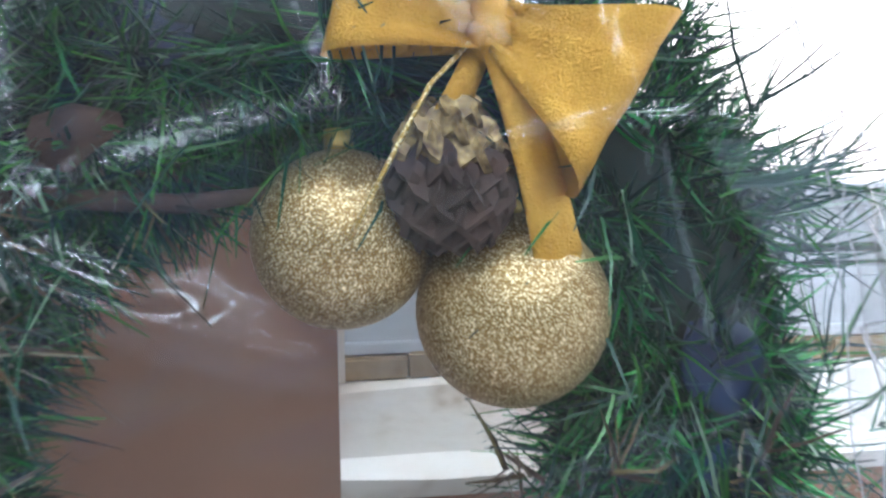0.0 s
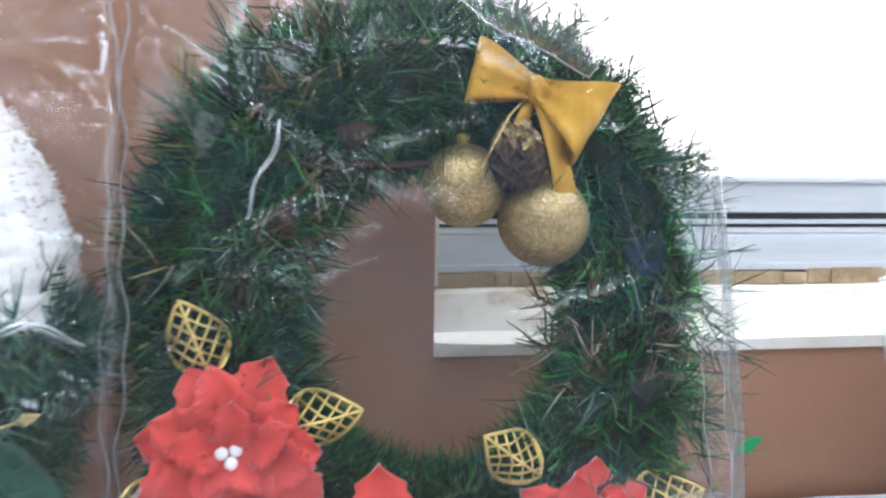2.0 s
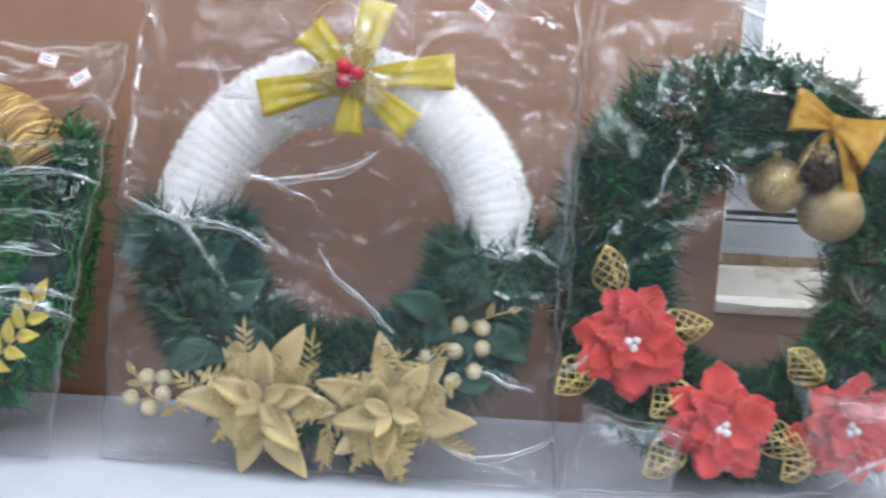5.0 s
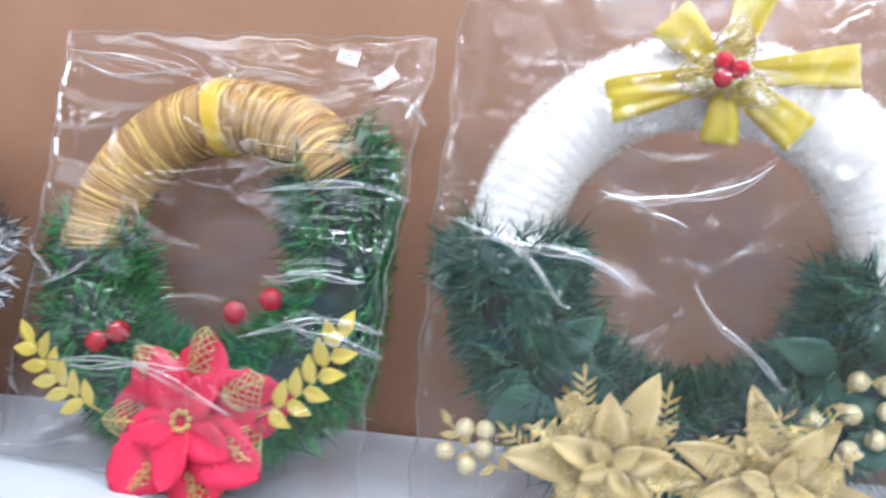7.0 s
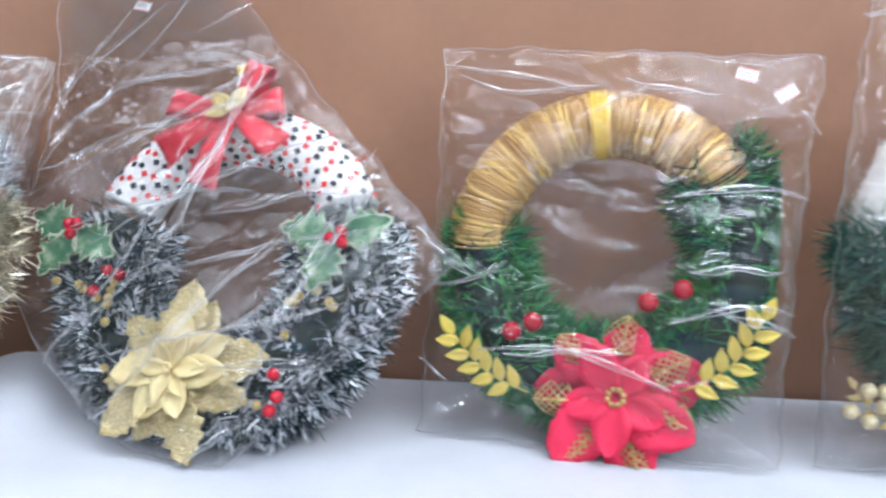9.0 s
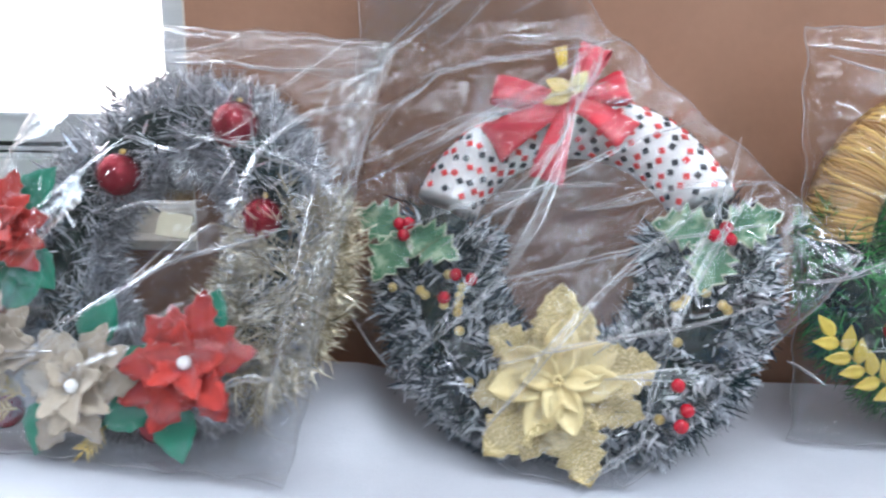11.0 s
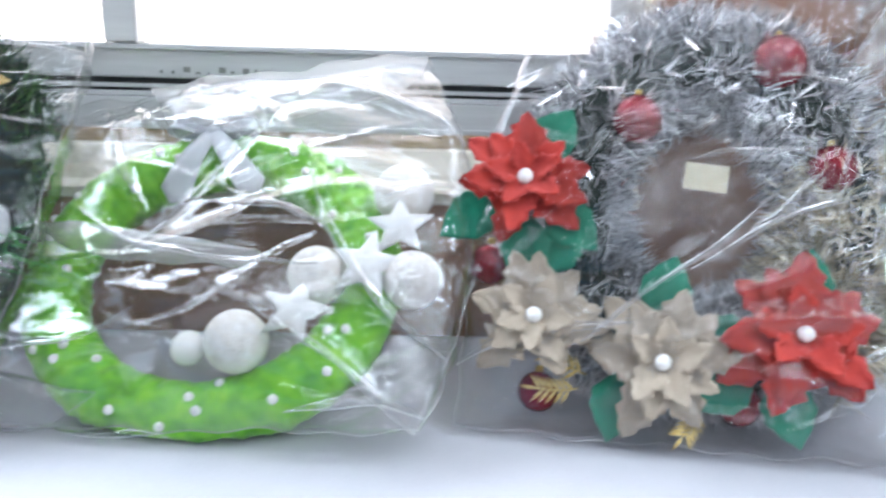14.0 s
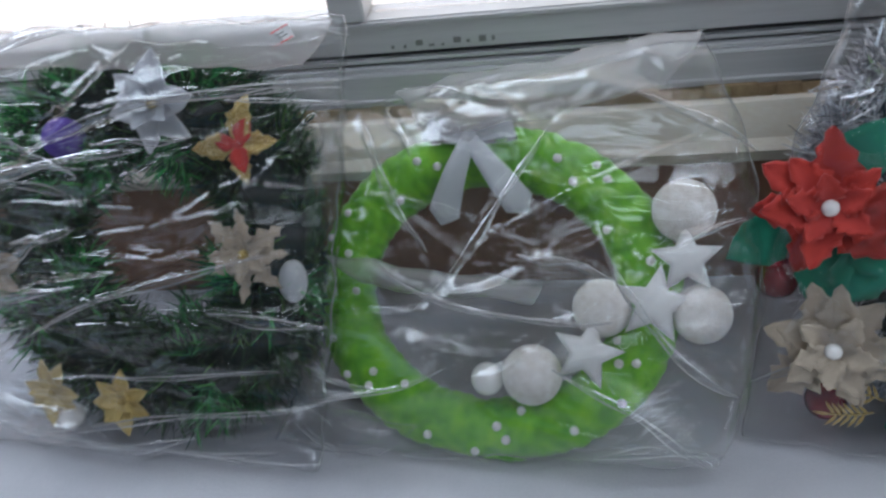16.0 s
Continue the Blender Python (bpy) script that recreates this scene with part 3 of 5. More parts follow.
def flower(name, parent, pos, layers, mats, centre=None, label="", turn=0, tilt=(0, 0), disc=0.006, petal_name="petal"):
    """layers: (count, length, width, lift, twist, height, petal options, material index)."""
    m = Matrix.Translation(pos) @ Matrix.Rotation(radians(tilt[0]), 4, "X") @ Matrix.Rotation(radians(tilt[1]), 4, "Y") @ Matrix.Rotation(radians(turn), 4, "Z")
    base = part(name, ball(disc, 6, (0, 0, 0), 1.0), mats[0], parent, label, m)
    rnd = random.Random(name + str(pos))
    for count, length, width, lift, twist, high, opts, mi in layers:
        shapes = [sheet_mesh(petal_name, slab(petal(length, width, seed=k + 1, **opts), 0.0006), mats[mi]) for k in range(4)]
        for i in range(count):
            a = twist + 360 * i / count + rnd.uniform(-10, 10)
            s = rnd.uniform(0.86, 1.1)
            pm = Matrix.Rotation(radians(a), 4, "Z") @ Matrix.Translation((0.001, 0, high)) @ Matrix.Rotation(-radians(lift + rnd.uniform(-6, 6)), 4, "Y") @ Matrix.Rotation(radians(rnd.uniform(-9, 9)), 4, "X") @ Matrix.Scale(s, 4)
            part(petal_name, shapes[(i * 3 + count) % 4], None, base, "", pm)
    if centre:
        for x, y, z, r, mat, nm in centre:
            part(nm, ball(r, 7), mat, base, "", Matrix.Translation((x, y, z)))
    return base


def three_pearls(r=0.0035, z=0.008):
    return [(0.0036, 0.002, z, r, M_PEARL, "pearl"), (-0.0036, 0.002, z, r, M_PEARL, "pearl"), (0, -0.004, z, r, M_PEARL, "pearl")]


def beads(parent, name, mat, spots, r, w, label="", n=9):
    me = sheet_mesh(name, ball(r, n), mat)
    for s in spots:
        part(name, me, None, parent, label, Matrix.Translation((s[0], s[1], s[2] if len(s) > 2 else w)))


def sprig(parent, name, start, end, w, mat, leaves, leaf_len, leaf_w, bend=0.15, label=""):
    """A bending stem with leaves in pairs."""
    a, b = Vector((*start, w)), Vector((*end, w + 0.006))
    side = Vector((-(b - a).y, (b - a).x, 0))
    pts = [a.lerp(b, t) + side * bend * math.sin(math.pi * t) for t in [i / 8 for i in range(9)]]
    stem = part(name, tube(pts, 0.0008, 5), mat, parent, label)
    me = sheet_mesh("leaf", slab(petal(leaf_len, leaf_w, 0.15, 0.15), 0.0004), mat)
    for i in range(leaves):
        t = 0.12 + 0.86 * i / max(1, leaves - 1)
        k = min(7, int(t * 8))
        p = pts[k].lerp(pts[k + 1], t * 8 - k) if t < 1 else pts[8]
        d = pts[min(8, k + 1)] - pts[k]
        ang = math.degrees(math.atan2(d.y, d.x)) + (0 if i == leaves - 1 else (50 if i % 2 else -50))
        part("leaf", me, None, stem, "", Matrix.Translation(p) @ Matrix.Rotation(radians(ang), 4, "Z") @ Matrix.Rotation(radians(-15), 4, "Y"))
    return stem


def crease_sheet(rng, quad, side, wf, n, lines, amp, angle, key, sign, wide=0.006, billow=0.004, rim=0.3, scatter=22, long=1.0):
    """One face of a bag: corners tl, tr, br, bl; side: how far the left, right, top and bottom edges bow out."""
    s, t = np.meshgrid(np.linspace(0, 1, n), np.linspace(0, 1, n))
    tl, tr, br, bl = [np.array(q, float) for q in quad]
    p = ((1 - s) * (1 - t))[..., None] * tl + (s * (1 - t))[..., None] * tr + (s * t)[..., None] * br + ((1 - s) * t)[..., None] * bl
    p[..., 0] += side[1] * (4 * t * (1 - t)) * s - side[0] * (4 * t * (1 - t)) * (1 - s)
    p[..., 1] += side[2] * (4 * s * (1 - s)) * (1 - t) - side[3] * (4 * s * (1 - s)) * t
    env = (4 * s * (1 - s)).clip(0) ** rim * (4 * t * (1 - t)).clip(0) ** rim
    w = wf * env
    ext = max(np.ptp(p[..., 0]), np.ptp(p[..., 1]))
    h = np.zeros_like(w)
    runs = []
    cx, cy = p[..., 0].mean(), p[..., 1].mean()
    for _ in range(lines):
        q = np.array([cx, cy]) + (rng.random(2) - 0.5) * ext * 1.0
        a = np.radians(angle + rng.normal(0, scatter))
        d, e = np.array([np.cos(a), np.sin(a)]), np.array([-np.sin(a), np.cos(a)])
        along = (p[..., 0] - q[0]) * d[0] + (p[..., 1] - q[1]) * d[1]
        c = rng.normal(0, 2.2) / long ** 2.5
        off = (p[..., 0] - q[0]) * e[0] + (p[..., 1] - q[1]) * e[1] + c * along ** 2
        ln = ext * long * rng.uniform(0.08, 0.32)
        sg = wide * rng.choice([0.3, 0.45, 0.8, 1.3]) * rng.uniform(0.8, 1.2)
        runs.append((q, d, e, c, ln))
        h += amp * min(1.0, sg / wide + 0.25) * rng.uniform(0.4, 1.2) * rng.choice([1, 1, -0.6]) * np.exp(-np.abs(off / sg) ** 1.5) * np.exp(-(along / ln) ** 4)
    ph = rng.random(6) * 6.28
    h += billow * (np.sin(p[..., 0] * 31 + ph[0] + 2 * np.sin(p[..., 1] * 17 + ph[1])) + np.sin(p[..., 1] * 43 + ph[2] + 2 * np.sin(p[..., 0] * 23 + ph[3]))) * 0.5
    w = w + sign * h * np.minimum(1, env * 1.6 + 0.15)
    p = p + 0.0014 * np.stack([np.sin(p[..., 1] * 61 + ph[4]) + np.sin(p[..., 1] * 143 + ph[0]), np.sin(p[..., 0] * 57 + ph[5]) + np.sin(p[..., 0] * 131 + ph[1])], -1) * (1 - env)[..., None]
    v = np.concatenate([p, w[..., None]], -1).reshape(-1, 3)
    m = axes(key)
    vz, nz = m[2][1], m[2][2]
    z = v[:, 1] * vz + v[:, 2] * nz
    lift = np.maximum(0, 0.0035 - z)
    v[:, 1] += lift / vz
    wy = m[1][3] + v[:, 0] * m[1][0] + v[:, 1] * m[1][1] + v[:, 2] * m[1][2]
    v[:, 2] += np.maximum(0, wy - (0.158 if sign > 0 else 0.171)) / -m[1][2]
    i = np.arange(n * n).reshape(n, n)
    f = np.stack([i[:-1, :-1], i[1:, :-1], i[1:, 1:], i[:-1, 1:]], -1).reshape(-1, 4)
    rim_line = [tuple(v[k]) for k in np.concatenate([i[0, ::3], i[::3, -1], i[-1, ::-3], i[::-3, 0]])]
    folds = []
    for q, d, e, c, ln in runs:
        pts = []
        for a in np.linspace(-0.75, 0.75, 17) * ln:
            x = q + d * a - e * c * a * a
            k = np.argmin((v[:, 0] - x[0]) ** 2 + (v[:, 1] - x[1]) ** 2)
            if abs(v[k, 0] - x[0]) + abs(v[k, 1] - x[1]) < 0.008:
                pts.append((x[0], x[1], v[k, 2] + 0.0008))
        if len(pts) > 5:
            folds.append(pts)
    return v, f, rim_line, folds


def bag(key, quad, side, wf, wb, mat, label, lines=30, amp=0.003, angle=0, n=230, seed=1, wide=0.006, billow=0.003, tags=(), rim=0.42, scatter=22, flaps=(), streaks=16, bold=1.0, long=1.0):
    """A clear bag round a wreath, with its price labels."""
    rng = np.random.default_rng(seed)
    top = thing("plastic_bag", key, label, "plastic bag", "wrapped wreath bags")
    for name, w, sg, k in (("front_sheet", wf, 1, lines), ("back_sheet", wb, -1, lines // 2)):
        v, f, rim_line, folds = crease_sheet(rng, quad, side, w, n if sg > 0 else n // 2, k, amp, angle, key, sg, wide, billow, rim, scatter, long)
        if sg > 0:
            part("sealed_edge", tube(rim_line, 0.00045, 4, True), M_GLEAM, top, "sealed edge of the bag, whitened to paint its bright line")
            # hazy bands with white rims paint highlights along the creases
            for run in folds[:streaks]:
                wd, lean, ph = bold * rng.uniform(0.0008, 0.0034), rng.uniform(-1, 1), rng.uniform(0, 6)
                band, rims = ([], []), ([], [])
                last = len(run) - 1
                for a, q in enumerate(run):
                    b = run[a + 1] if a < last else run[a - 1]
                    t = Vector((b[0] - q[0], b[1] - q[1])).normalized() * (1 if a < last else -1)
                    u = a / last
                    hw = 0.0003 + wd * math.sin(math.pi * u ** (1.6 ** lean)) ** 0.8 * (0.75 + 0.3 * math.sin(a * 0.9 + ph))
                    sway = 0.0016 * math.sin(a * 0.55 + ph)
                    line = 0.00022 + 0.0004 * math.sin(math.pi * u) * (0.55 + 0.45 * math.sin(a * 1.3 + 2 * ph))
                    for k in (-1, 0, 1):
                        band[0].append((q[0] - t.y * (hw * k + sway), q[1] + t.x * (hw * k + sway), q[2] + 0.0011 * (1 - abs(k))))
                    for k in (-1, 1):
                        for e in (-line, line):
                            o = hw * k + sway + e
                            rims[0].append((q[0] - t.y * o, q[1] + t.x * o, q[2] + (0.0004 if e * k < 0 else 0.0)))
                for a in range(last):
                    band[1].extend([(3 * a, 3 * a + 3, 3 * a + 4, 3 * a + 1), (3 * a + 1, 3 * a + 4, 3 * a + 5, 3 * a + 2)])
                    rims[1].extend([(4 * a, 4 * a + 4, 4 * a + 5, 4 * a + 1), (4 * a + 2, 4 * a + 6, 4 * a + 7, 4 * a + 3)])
                fold = part("crease_sheen", band, M_SHEEN, top, "hazy band painting the sheen of a film crease")
                part("crease_glint", rims, M_GLEAM, fold, "white strip painting the glint along a crease")
        ob = foliage(name, mat, top, (v, f))
        del ob["kind"]
        ob.data.polygons.foreach_set("use_smooth", [True] * len(ob.data.polygons))
    # doubled film; its haze and white rim paint reflected light
    for fq, fw, *other in flaps:
        v, f, rim_line, _ = crease_sheet(rng, fq, (0, 0, 0, 0), fw, 50, 14, amp * 0.7, angle, key, 1, wide, billow, 0.3, scatter)
        v[:, 2] += 0.75 * fw
        ob = foliage("folded_flap", other[0] if other else M_FLAP, top, (v, f), "doubled-over fold of film, its whitish sheen painted as haze")
        del ob["kind"]
        ob.data.polygons.foreach_set("use_smooth", [True] * len(ob.data.polygons))
        part("flap_glint", tube([(q[0], q[1], q[2] + 0.75 * fw) for q in rim_line], 0.0003, 4, True), M_GLEAM, ob, "thin white strip painting the bright edge of the fold")
    for x, y, w, ang in tags:
        m = Matrix.Translation((x, y, w)) @ Matrix.Rotation(radians(ang), 4, "Z")
        tag = part("price_tag", brick(-0.0085, 0.0085, -0.0055, 0.0055, -0.0004, 0.0004), M_TAG, top, "white paper price tag with red border", m, False)
        part("border", joined(brick(-0.0078, 0.0078, 0.0042, 0.0049, 0.0004, 0.0007), brick(-0.0078, 0.0078, -0.0049, -0.0042, 0.0004, 0.0007)), M_PRED, tag, "", None, False)
        part("print", joined(brick(-0.006, 0.003, 0.001, 0.0018, 0.0004, 0.0007), brick(-0.006, 0.005, -0.0016, -0.0008, 0.0004, 0.0007)), M_INK, tag, "", None, False)
    return top


# ---- the room ----
WALL_Y, PANE_Y, SILL_Z, GLASS_Z, TOP_Z = 0.178, 0.215, 0.132, 0.25, 1.15
X_LEFT, X_RIGHT, Y_FAR = -4.6, 2.6, -3.2
PIER = (-1.555, -0.114)


def structure(name, data, mat, label, smooth=False):
    return tagged(part(name, data, mat, None, "", None, smooth), label, "", "", "structure")


structure("wall_pier", brick(PIER[0], PIER[1], WALL_Y, 0.42, -0.75, 1.9), M_WALL, "plain brown painted wall between two windows")


def wall_under(name, x0, x1):
    """Wall below a window with its rough, sloping plaster sill."""
    structure(name, brick(x0, x1, WALL_Y, 0.42, -0.75, SILL_Z - 0.004), M_WALL, "brown painted wall below the window")
    n = 60
    vs, fs = [], []
    prof = [(WALL_Y - 0.004, SILL_Z - 0.01), (WALL_Y - 0.006, SILL_Z), (WALL_Y + 0.004, SILL_Z + 0.006), (PANE_Y - 0.022, SILL_Z + 0.034), (PANE_Y - 0.008, SILL_Z + 0.04), (0.419, SILL_Z + 0.04), (0.419, SILL_Z - 0.01)]
    for i in range(n + 1):
        x = x0 + (x1 - x0) * i / n
        for k, (y, z) in enumerate(prof):
            j = 0.0018 * noise.noise((x * 25, k * 3.1, 1.7)) if k in (1, 2, 3) else 0
            vs.append((x, y + j, z + j * 1.5))
    k = len(prof)
    for i in range(n):
        for j in range(k):
            fs.append((i * k + j, i * k + (j + 1) % k, (i + 1) * k + (j + 1) % k, (i + 1) * k + j))
    fs += [tuple(range(k))[::-1], tuple(n * k + j for j in range(k))]
    structure(name.replace("wall_under", "window_sill"), (vs, fs), M_SILL, "cream painted rough plaster window sill")
    bits = []
    rnd = random.Random(name)
    x = x0
    while x < x1 - 0.02:
        w = rnd.uniform(0.012, 0.05)
        bits.append(brick(x, min(x + w, x1), PANE_Y - 0.0175, PANE_Y - 0.002, SILL_Z + 0.036, SILL_Z + 0.0455 + rnd.uniform(0, 0.004), 0.0012))
        x += w * rnd.uniform(0.97, 1.0)
    structure(name.replace("wall_under", "trim"), joined(*bits), M_DIRT, "grimy mortar bead under the window frame")


wall_under("wall_under_left", X_LEFT, PIER[0])
wall_under("wall_under_right", PIER[1], X_RIGHT)
structure("wall_over_left", brick(X_LEFT, PIER[0], WALL_Y, 0.42, TOP_Z, 1.9), M_WALL, "brown painted wall above the window")
structure("wall_over_right", brick(PIER[1], X_RIGHT, WALL_Y, 0.42, TOP_Z, 1.9), M_WALL, "brown painted wall above the window")
for nm, x in (("trim_jamb_left", PIER[0]), ("trim_jamb_right", PIER[1])):
    d = -1 if x == PIER[0] else 1
    structure(nm, brick(min(x, x + d * 0.003), max(x, x + d * 0.003), WALL_Y + 0.004, 0.418, SILL_Z + 0.041, TOP_Z - 0.002), M_SILL, "cream painted window reveal")
# unseen side walls, with openings made for the added fill lights
for side, xa, xb in (("west", X_LEFT - 0.15, X_LEFT), ("east", X_RIGHT, X_RIGHT + 0.15)):
    for k, (y0, y1, z0, z1) in enumerate(((Y_FAR, 0.42, -0.75, 0.1), (Y_FAR, 0.42, 1.4, 1.9), (Y_FAR, -2.5, 0.1, 1.4), (-0.5, 0.42, 0.1, 1.4))):
        structure("wall_" + side + "_" + "abcd"[k], brick(xa, xb, y0, y1, z0, z1), M_ROOM, "plain unseen side wall with an opening for a fill light")
for nm, x0, x1, z0, z1 in (("wall_far_low", X_LEFT, X_RIGHT, -0.75, 0.2), ("wall_far_high", X_LEFT, X_RIGHT, 1.5, 1.9), ("wall_far_a", X_LEFT, -4.2, 0.2, 1.5), ("wall_far_b", -1.3, -0.7, 0.2, 1.5), ("wall_far_c", 2.2, X_RIGHT, 0.2, 1.5)):
    structure(nm, brick(x0, x1, Y_FAR - 0.15, Y_FAR, z0, z1), M_ROOM, "plain unseen far wall with window openings")
structure("floor", brick(X_LEFT - 0.15, X_RIGHT + 0.15, Y_FAR - 0.15, 0.42, -0.85, -0.75), M_FLOOR, "grey screed floor")
structure("ceiling", brick(X_LEFT - 0.15, X_RIGHT + 0.15, Y_FAR - 0.15, 0.42, 1.9, 2.0), M_CEIL, "plain unseen ceiling, greyed to dim reflections")
# housings for the added tube and panel fill lights
for x, y in FILL_TUBES:
    lamp = tagged(new("fill_lamp"), "ceiling batten added out of view for a fill light", "ceiling lamp", "ceiling lamps")
    part("housing", brick(x - 0.66, x + 0.66, y - (0.13 if x < -1 else 0.05), y + (0.13 if x < -1 else 0.05), 1.858, 1.9, 0.004), M_CEIL, lamp, "", None, False)
for x in FILL_PANELS:
    lamp = tagged(new("fill_lamp"), "flat ceiling panel added out of view for a fill light", "ceiling lamp", "ceiling lamps")
    part("housing", brick(x - 0.57, x + 0.57, -0.4, 0.0, 1.882, 1.9, 0.003), M_CEIL, lamp, "", None, False)
structure("ground", brick(-60, 60, 0.6, 90, -1.4, -1.2), M_ROOM, "pale sunlit ground outside")
structure("backdrop", brick(-14, 12, 1.8, 1.85, -1.2, 6.0), M_OUT, "over-bright hazy daylight outside the windows")


def window(name, x0, x1, stiles, label, marks):
    """A sliding aluminium window: track, two rails, stiles, panes."""
    top = tagged(new(name), label, "window", "", "structure")
    y = PANE_Y
    z0 = SILL_Z + 0.046
    part("lower_track", brick(x0, x1, y - 0.012, y + 0.05, z0 + 0.002, 0.208, 0.0012), M_ALU, top, "", None, False)
    part("track_lip", brick(x0, x1, y - 0.016, y - 0.0125, z0 + 0.002, z0 + 0.0075, 0.0006), M_ALU, top, "", None, False)
    for k, (za, zb, yy) in enumerate(((0.2085, 0.2125, -0.008), (0.2155, 0.219, -0.005))):
        part("track_rib", brick(x0, x1, y + yy, y + 0.05, za, zb, 0.0005), M_ALU, top, "", None, False)
    # near-black strip fills the gap, painting the groove's shade
    part("groove_shade", brick(x0, x1, y + 0.001, y + 0.05, 0.2125, 0.224), M_DARK, top, "near-black strip painting the shaded groove between the rails", None, False)
    part("upper_rail", brick(x0, x1, y - 0.006, y + 0.03, 0.2245, GLASS_Z + 0.004, 0.0012), M_ALU, top, "", None, False)
    part("bead", brick(x0, x1, y - 0.009, y - 0.0063, GLASS_Z - 0.001, GLASS_Z + 0.003, 0.0006), M_ALU, top, "", None, False)
    part("head_rail", brick(x0, x1, y - 0.012, y + 0.05, TOP_Z - 0.05, TOP_Z - 0.003, 0.0015), M_ALU, top, "", None, False)
    edges = [x0] + list(stiles) + [x1]
    for i, x in enumerate(edges):
        a, b = (x, x + 0.03) if i == 0 else ((x - 0.03, x) if i == len(edges) - 1 else (x - 0.0145, x + 0.0145))
        part("stile", brick(a, b, y - 0.0095, y + 0.034, GLASS_Z + 0.0045, TOP_Z - 0.0505, 0.0015), M_ALU, top, "", None, False)
    for a, b in zip(edges, edges[1:]):
        pane = part("pane", brick(a + 0.0145, b - 0.0145, y + 0.01, y + 0.014, GLASS_Z + 0.0045, TOP_Z - 0.0505), M_PANE, top, "clear glass pane", None, False)
        pane.visible_shadow = False
    for x, z, w, h in marks:
        part("pencil_mark", brick(x, x + w, y - (0.0068 if z > 0.222 else 0.0128), y - 0.005, z, z + h), M_INK, top, "faint grey pencil mark", None, False)
    return top


rnd = random.Random(4)
scrawl = [(-1.985 + 0.0105 * i, 0.228 + rnd.uniform(0, 0.002), rnd.uniform(0.002, 0.007), rnd.uniform(0.0006, 0.006)) for i in range(9)]
scrawl += [(-1.955 + 0.012 * i, 0.193 + rnd.uniform(0, 0.002), rnd.uniform(0.002, 0.006), rnd.uniform(0.0006, 0.005)) for i in range(5)]
window("window_1", X_LEFT + 0.6, PIER[0] - 0.003, (-3.3, -2.65, -2.0165), "grey aluminium sliding window with pencil scrawl on its rail", scrawl)
window("window_2", PIER[1] + 0.003, X_RIGHT - 0.5, (1.1,), "grey aluminium sliding window with weathered rails", [])
for z in (0.238, 0.247):
    part("screw", ball(0.0022, 6, (0.3455, PANE_Y - 0.0065, z)), M_DARK, bpy.data.objects["window_2"], "dark screw head")
part("end_block", brick(0.337, 0.352, PANE_Y - 0.011, PANE_Y - 0.0065, 0.2225, 0.2555, 0.001), M_ALU, bpy.data.objects["window_2"], "pale plastic end block", None, False)

# a painted-on green smear on the wall under the window
sm = moved(slab(petal(0.026, 0.011, 0, 0, 0.12), 0.001), pose(0.128, WALL_Y - 0.002, 0.037, 90, -28, 0))
structure("trim_smear", sm, surface("green paint smear", [(0.3, (0.02, 0.3, 0.09)), (0.7, (0.05, 0.4, 0.14))], 60, 0.7), "green leaf-shaped paint smear on the wall")

# ---- table and cloth ----
table = tagged(new("table"), "long wooden table under a white tablecloth", "table")
part("tabletop", brick(-3.6, 1.5, -0.5, 0.166, -0.035, -0.006, 0.003), M_WOOD, table, "", None, False)
leg = sheet_mesh("leg", brick(-0.025, 0.025, -0.025, 0.025, -0.75, -0.0355, 0.003), M_WOOD)
for x in (-3.5, -1.1, 1.4):
    for y in (-0.42, 0.12):
        part("leg", leg, None, table, "", Matrix.Translation((x, y, 0)))


def cloth():
    """The white cloth: creased, with a hump between two wreaths and a hanging front edge."""
    nx, ny = 520, 110
    x = np.linspace(-3.62, 1.52, nx)
    s = np.linspace(0, 1, ny)
    drop = 0.18
    span = 0.672 + drop
    gx, gs = np.meshgrid(x, s * span)
    y = np.where(gs < 0.672, 0.168 - gs, -0.504 - 0.012 * np.sin(gx * 18) * (gs - 0.672) / drop)
    z = np.where(gs < 0.672, 0.0, -(gs - 0.672))
    rng = np.random.default_rng(8)
    h = np.zeros_like(z)
    for _ in range(90):
        cx, cy = rng.uniform(-3.5, 1.4), rng.uniform(-0.45, 0.16)
        a = rng.uniform(0, 3.14)
        al = (gx - cx) * np.cos(a) + (y - cy) * np.sin(a)
        of = -(gx - cx) * np.sin(a) + (y - cy) * np.cos(a) + rng.normal(0, 1.5) * al ** 2
        h += rng.uniform(0.0008, 0.003) * np.exp(-np.abs(of / rng.uniform(0.004, 0.016)) ** 1.6) * np.exp(-(al / rng.uniform(0.04, 0.15)) ** 2)
    hump = 0.03 * np.exp(-(((gx + 1.41) / 0.062) ** 4)) * np.exp(-(((y - 0.075) / 0.085) ** 4))
    edge = np.clip((0.168 - y) / 0.012, 0, 1)
    z = z + np.minimum(h, 0.0028) * (gs < 0.672) + hump * edge - 0.0005
    v = np.stack([gx, y, z], -1).reshape(-1, 3)
    i = np.arange(nx * ny).reshape(ny, nx)
    f = np.stack([i[:-1, :-1], i[1:, :-1], i[1:, 1:], i[:-1, 1:]], -1).reshape(-1, 4)
    ob = foliage("tablecloth", M_CLOTH, None, (v, f))
    del ob["kind"]
    ob.data.polygons.foreach_set("use_smooth", [True] * len(ob.data.polygons))
    tagged(ob, "creased white cotton tablecloth spread over a long table", "tablecloth")


cloth()

# ---- pine wreath with three red poinsettias ----
K = "pine"
GROUP = "wrapped wreaths"
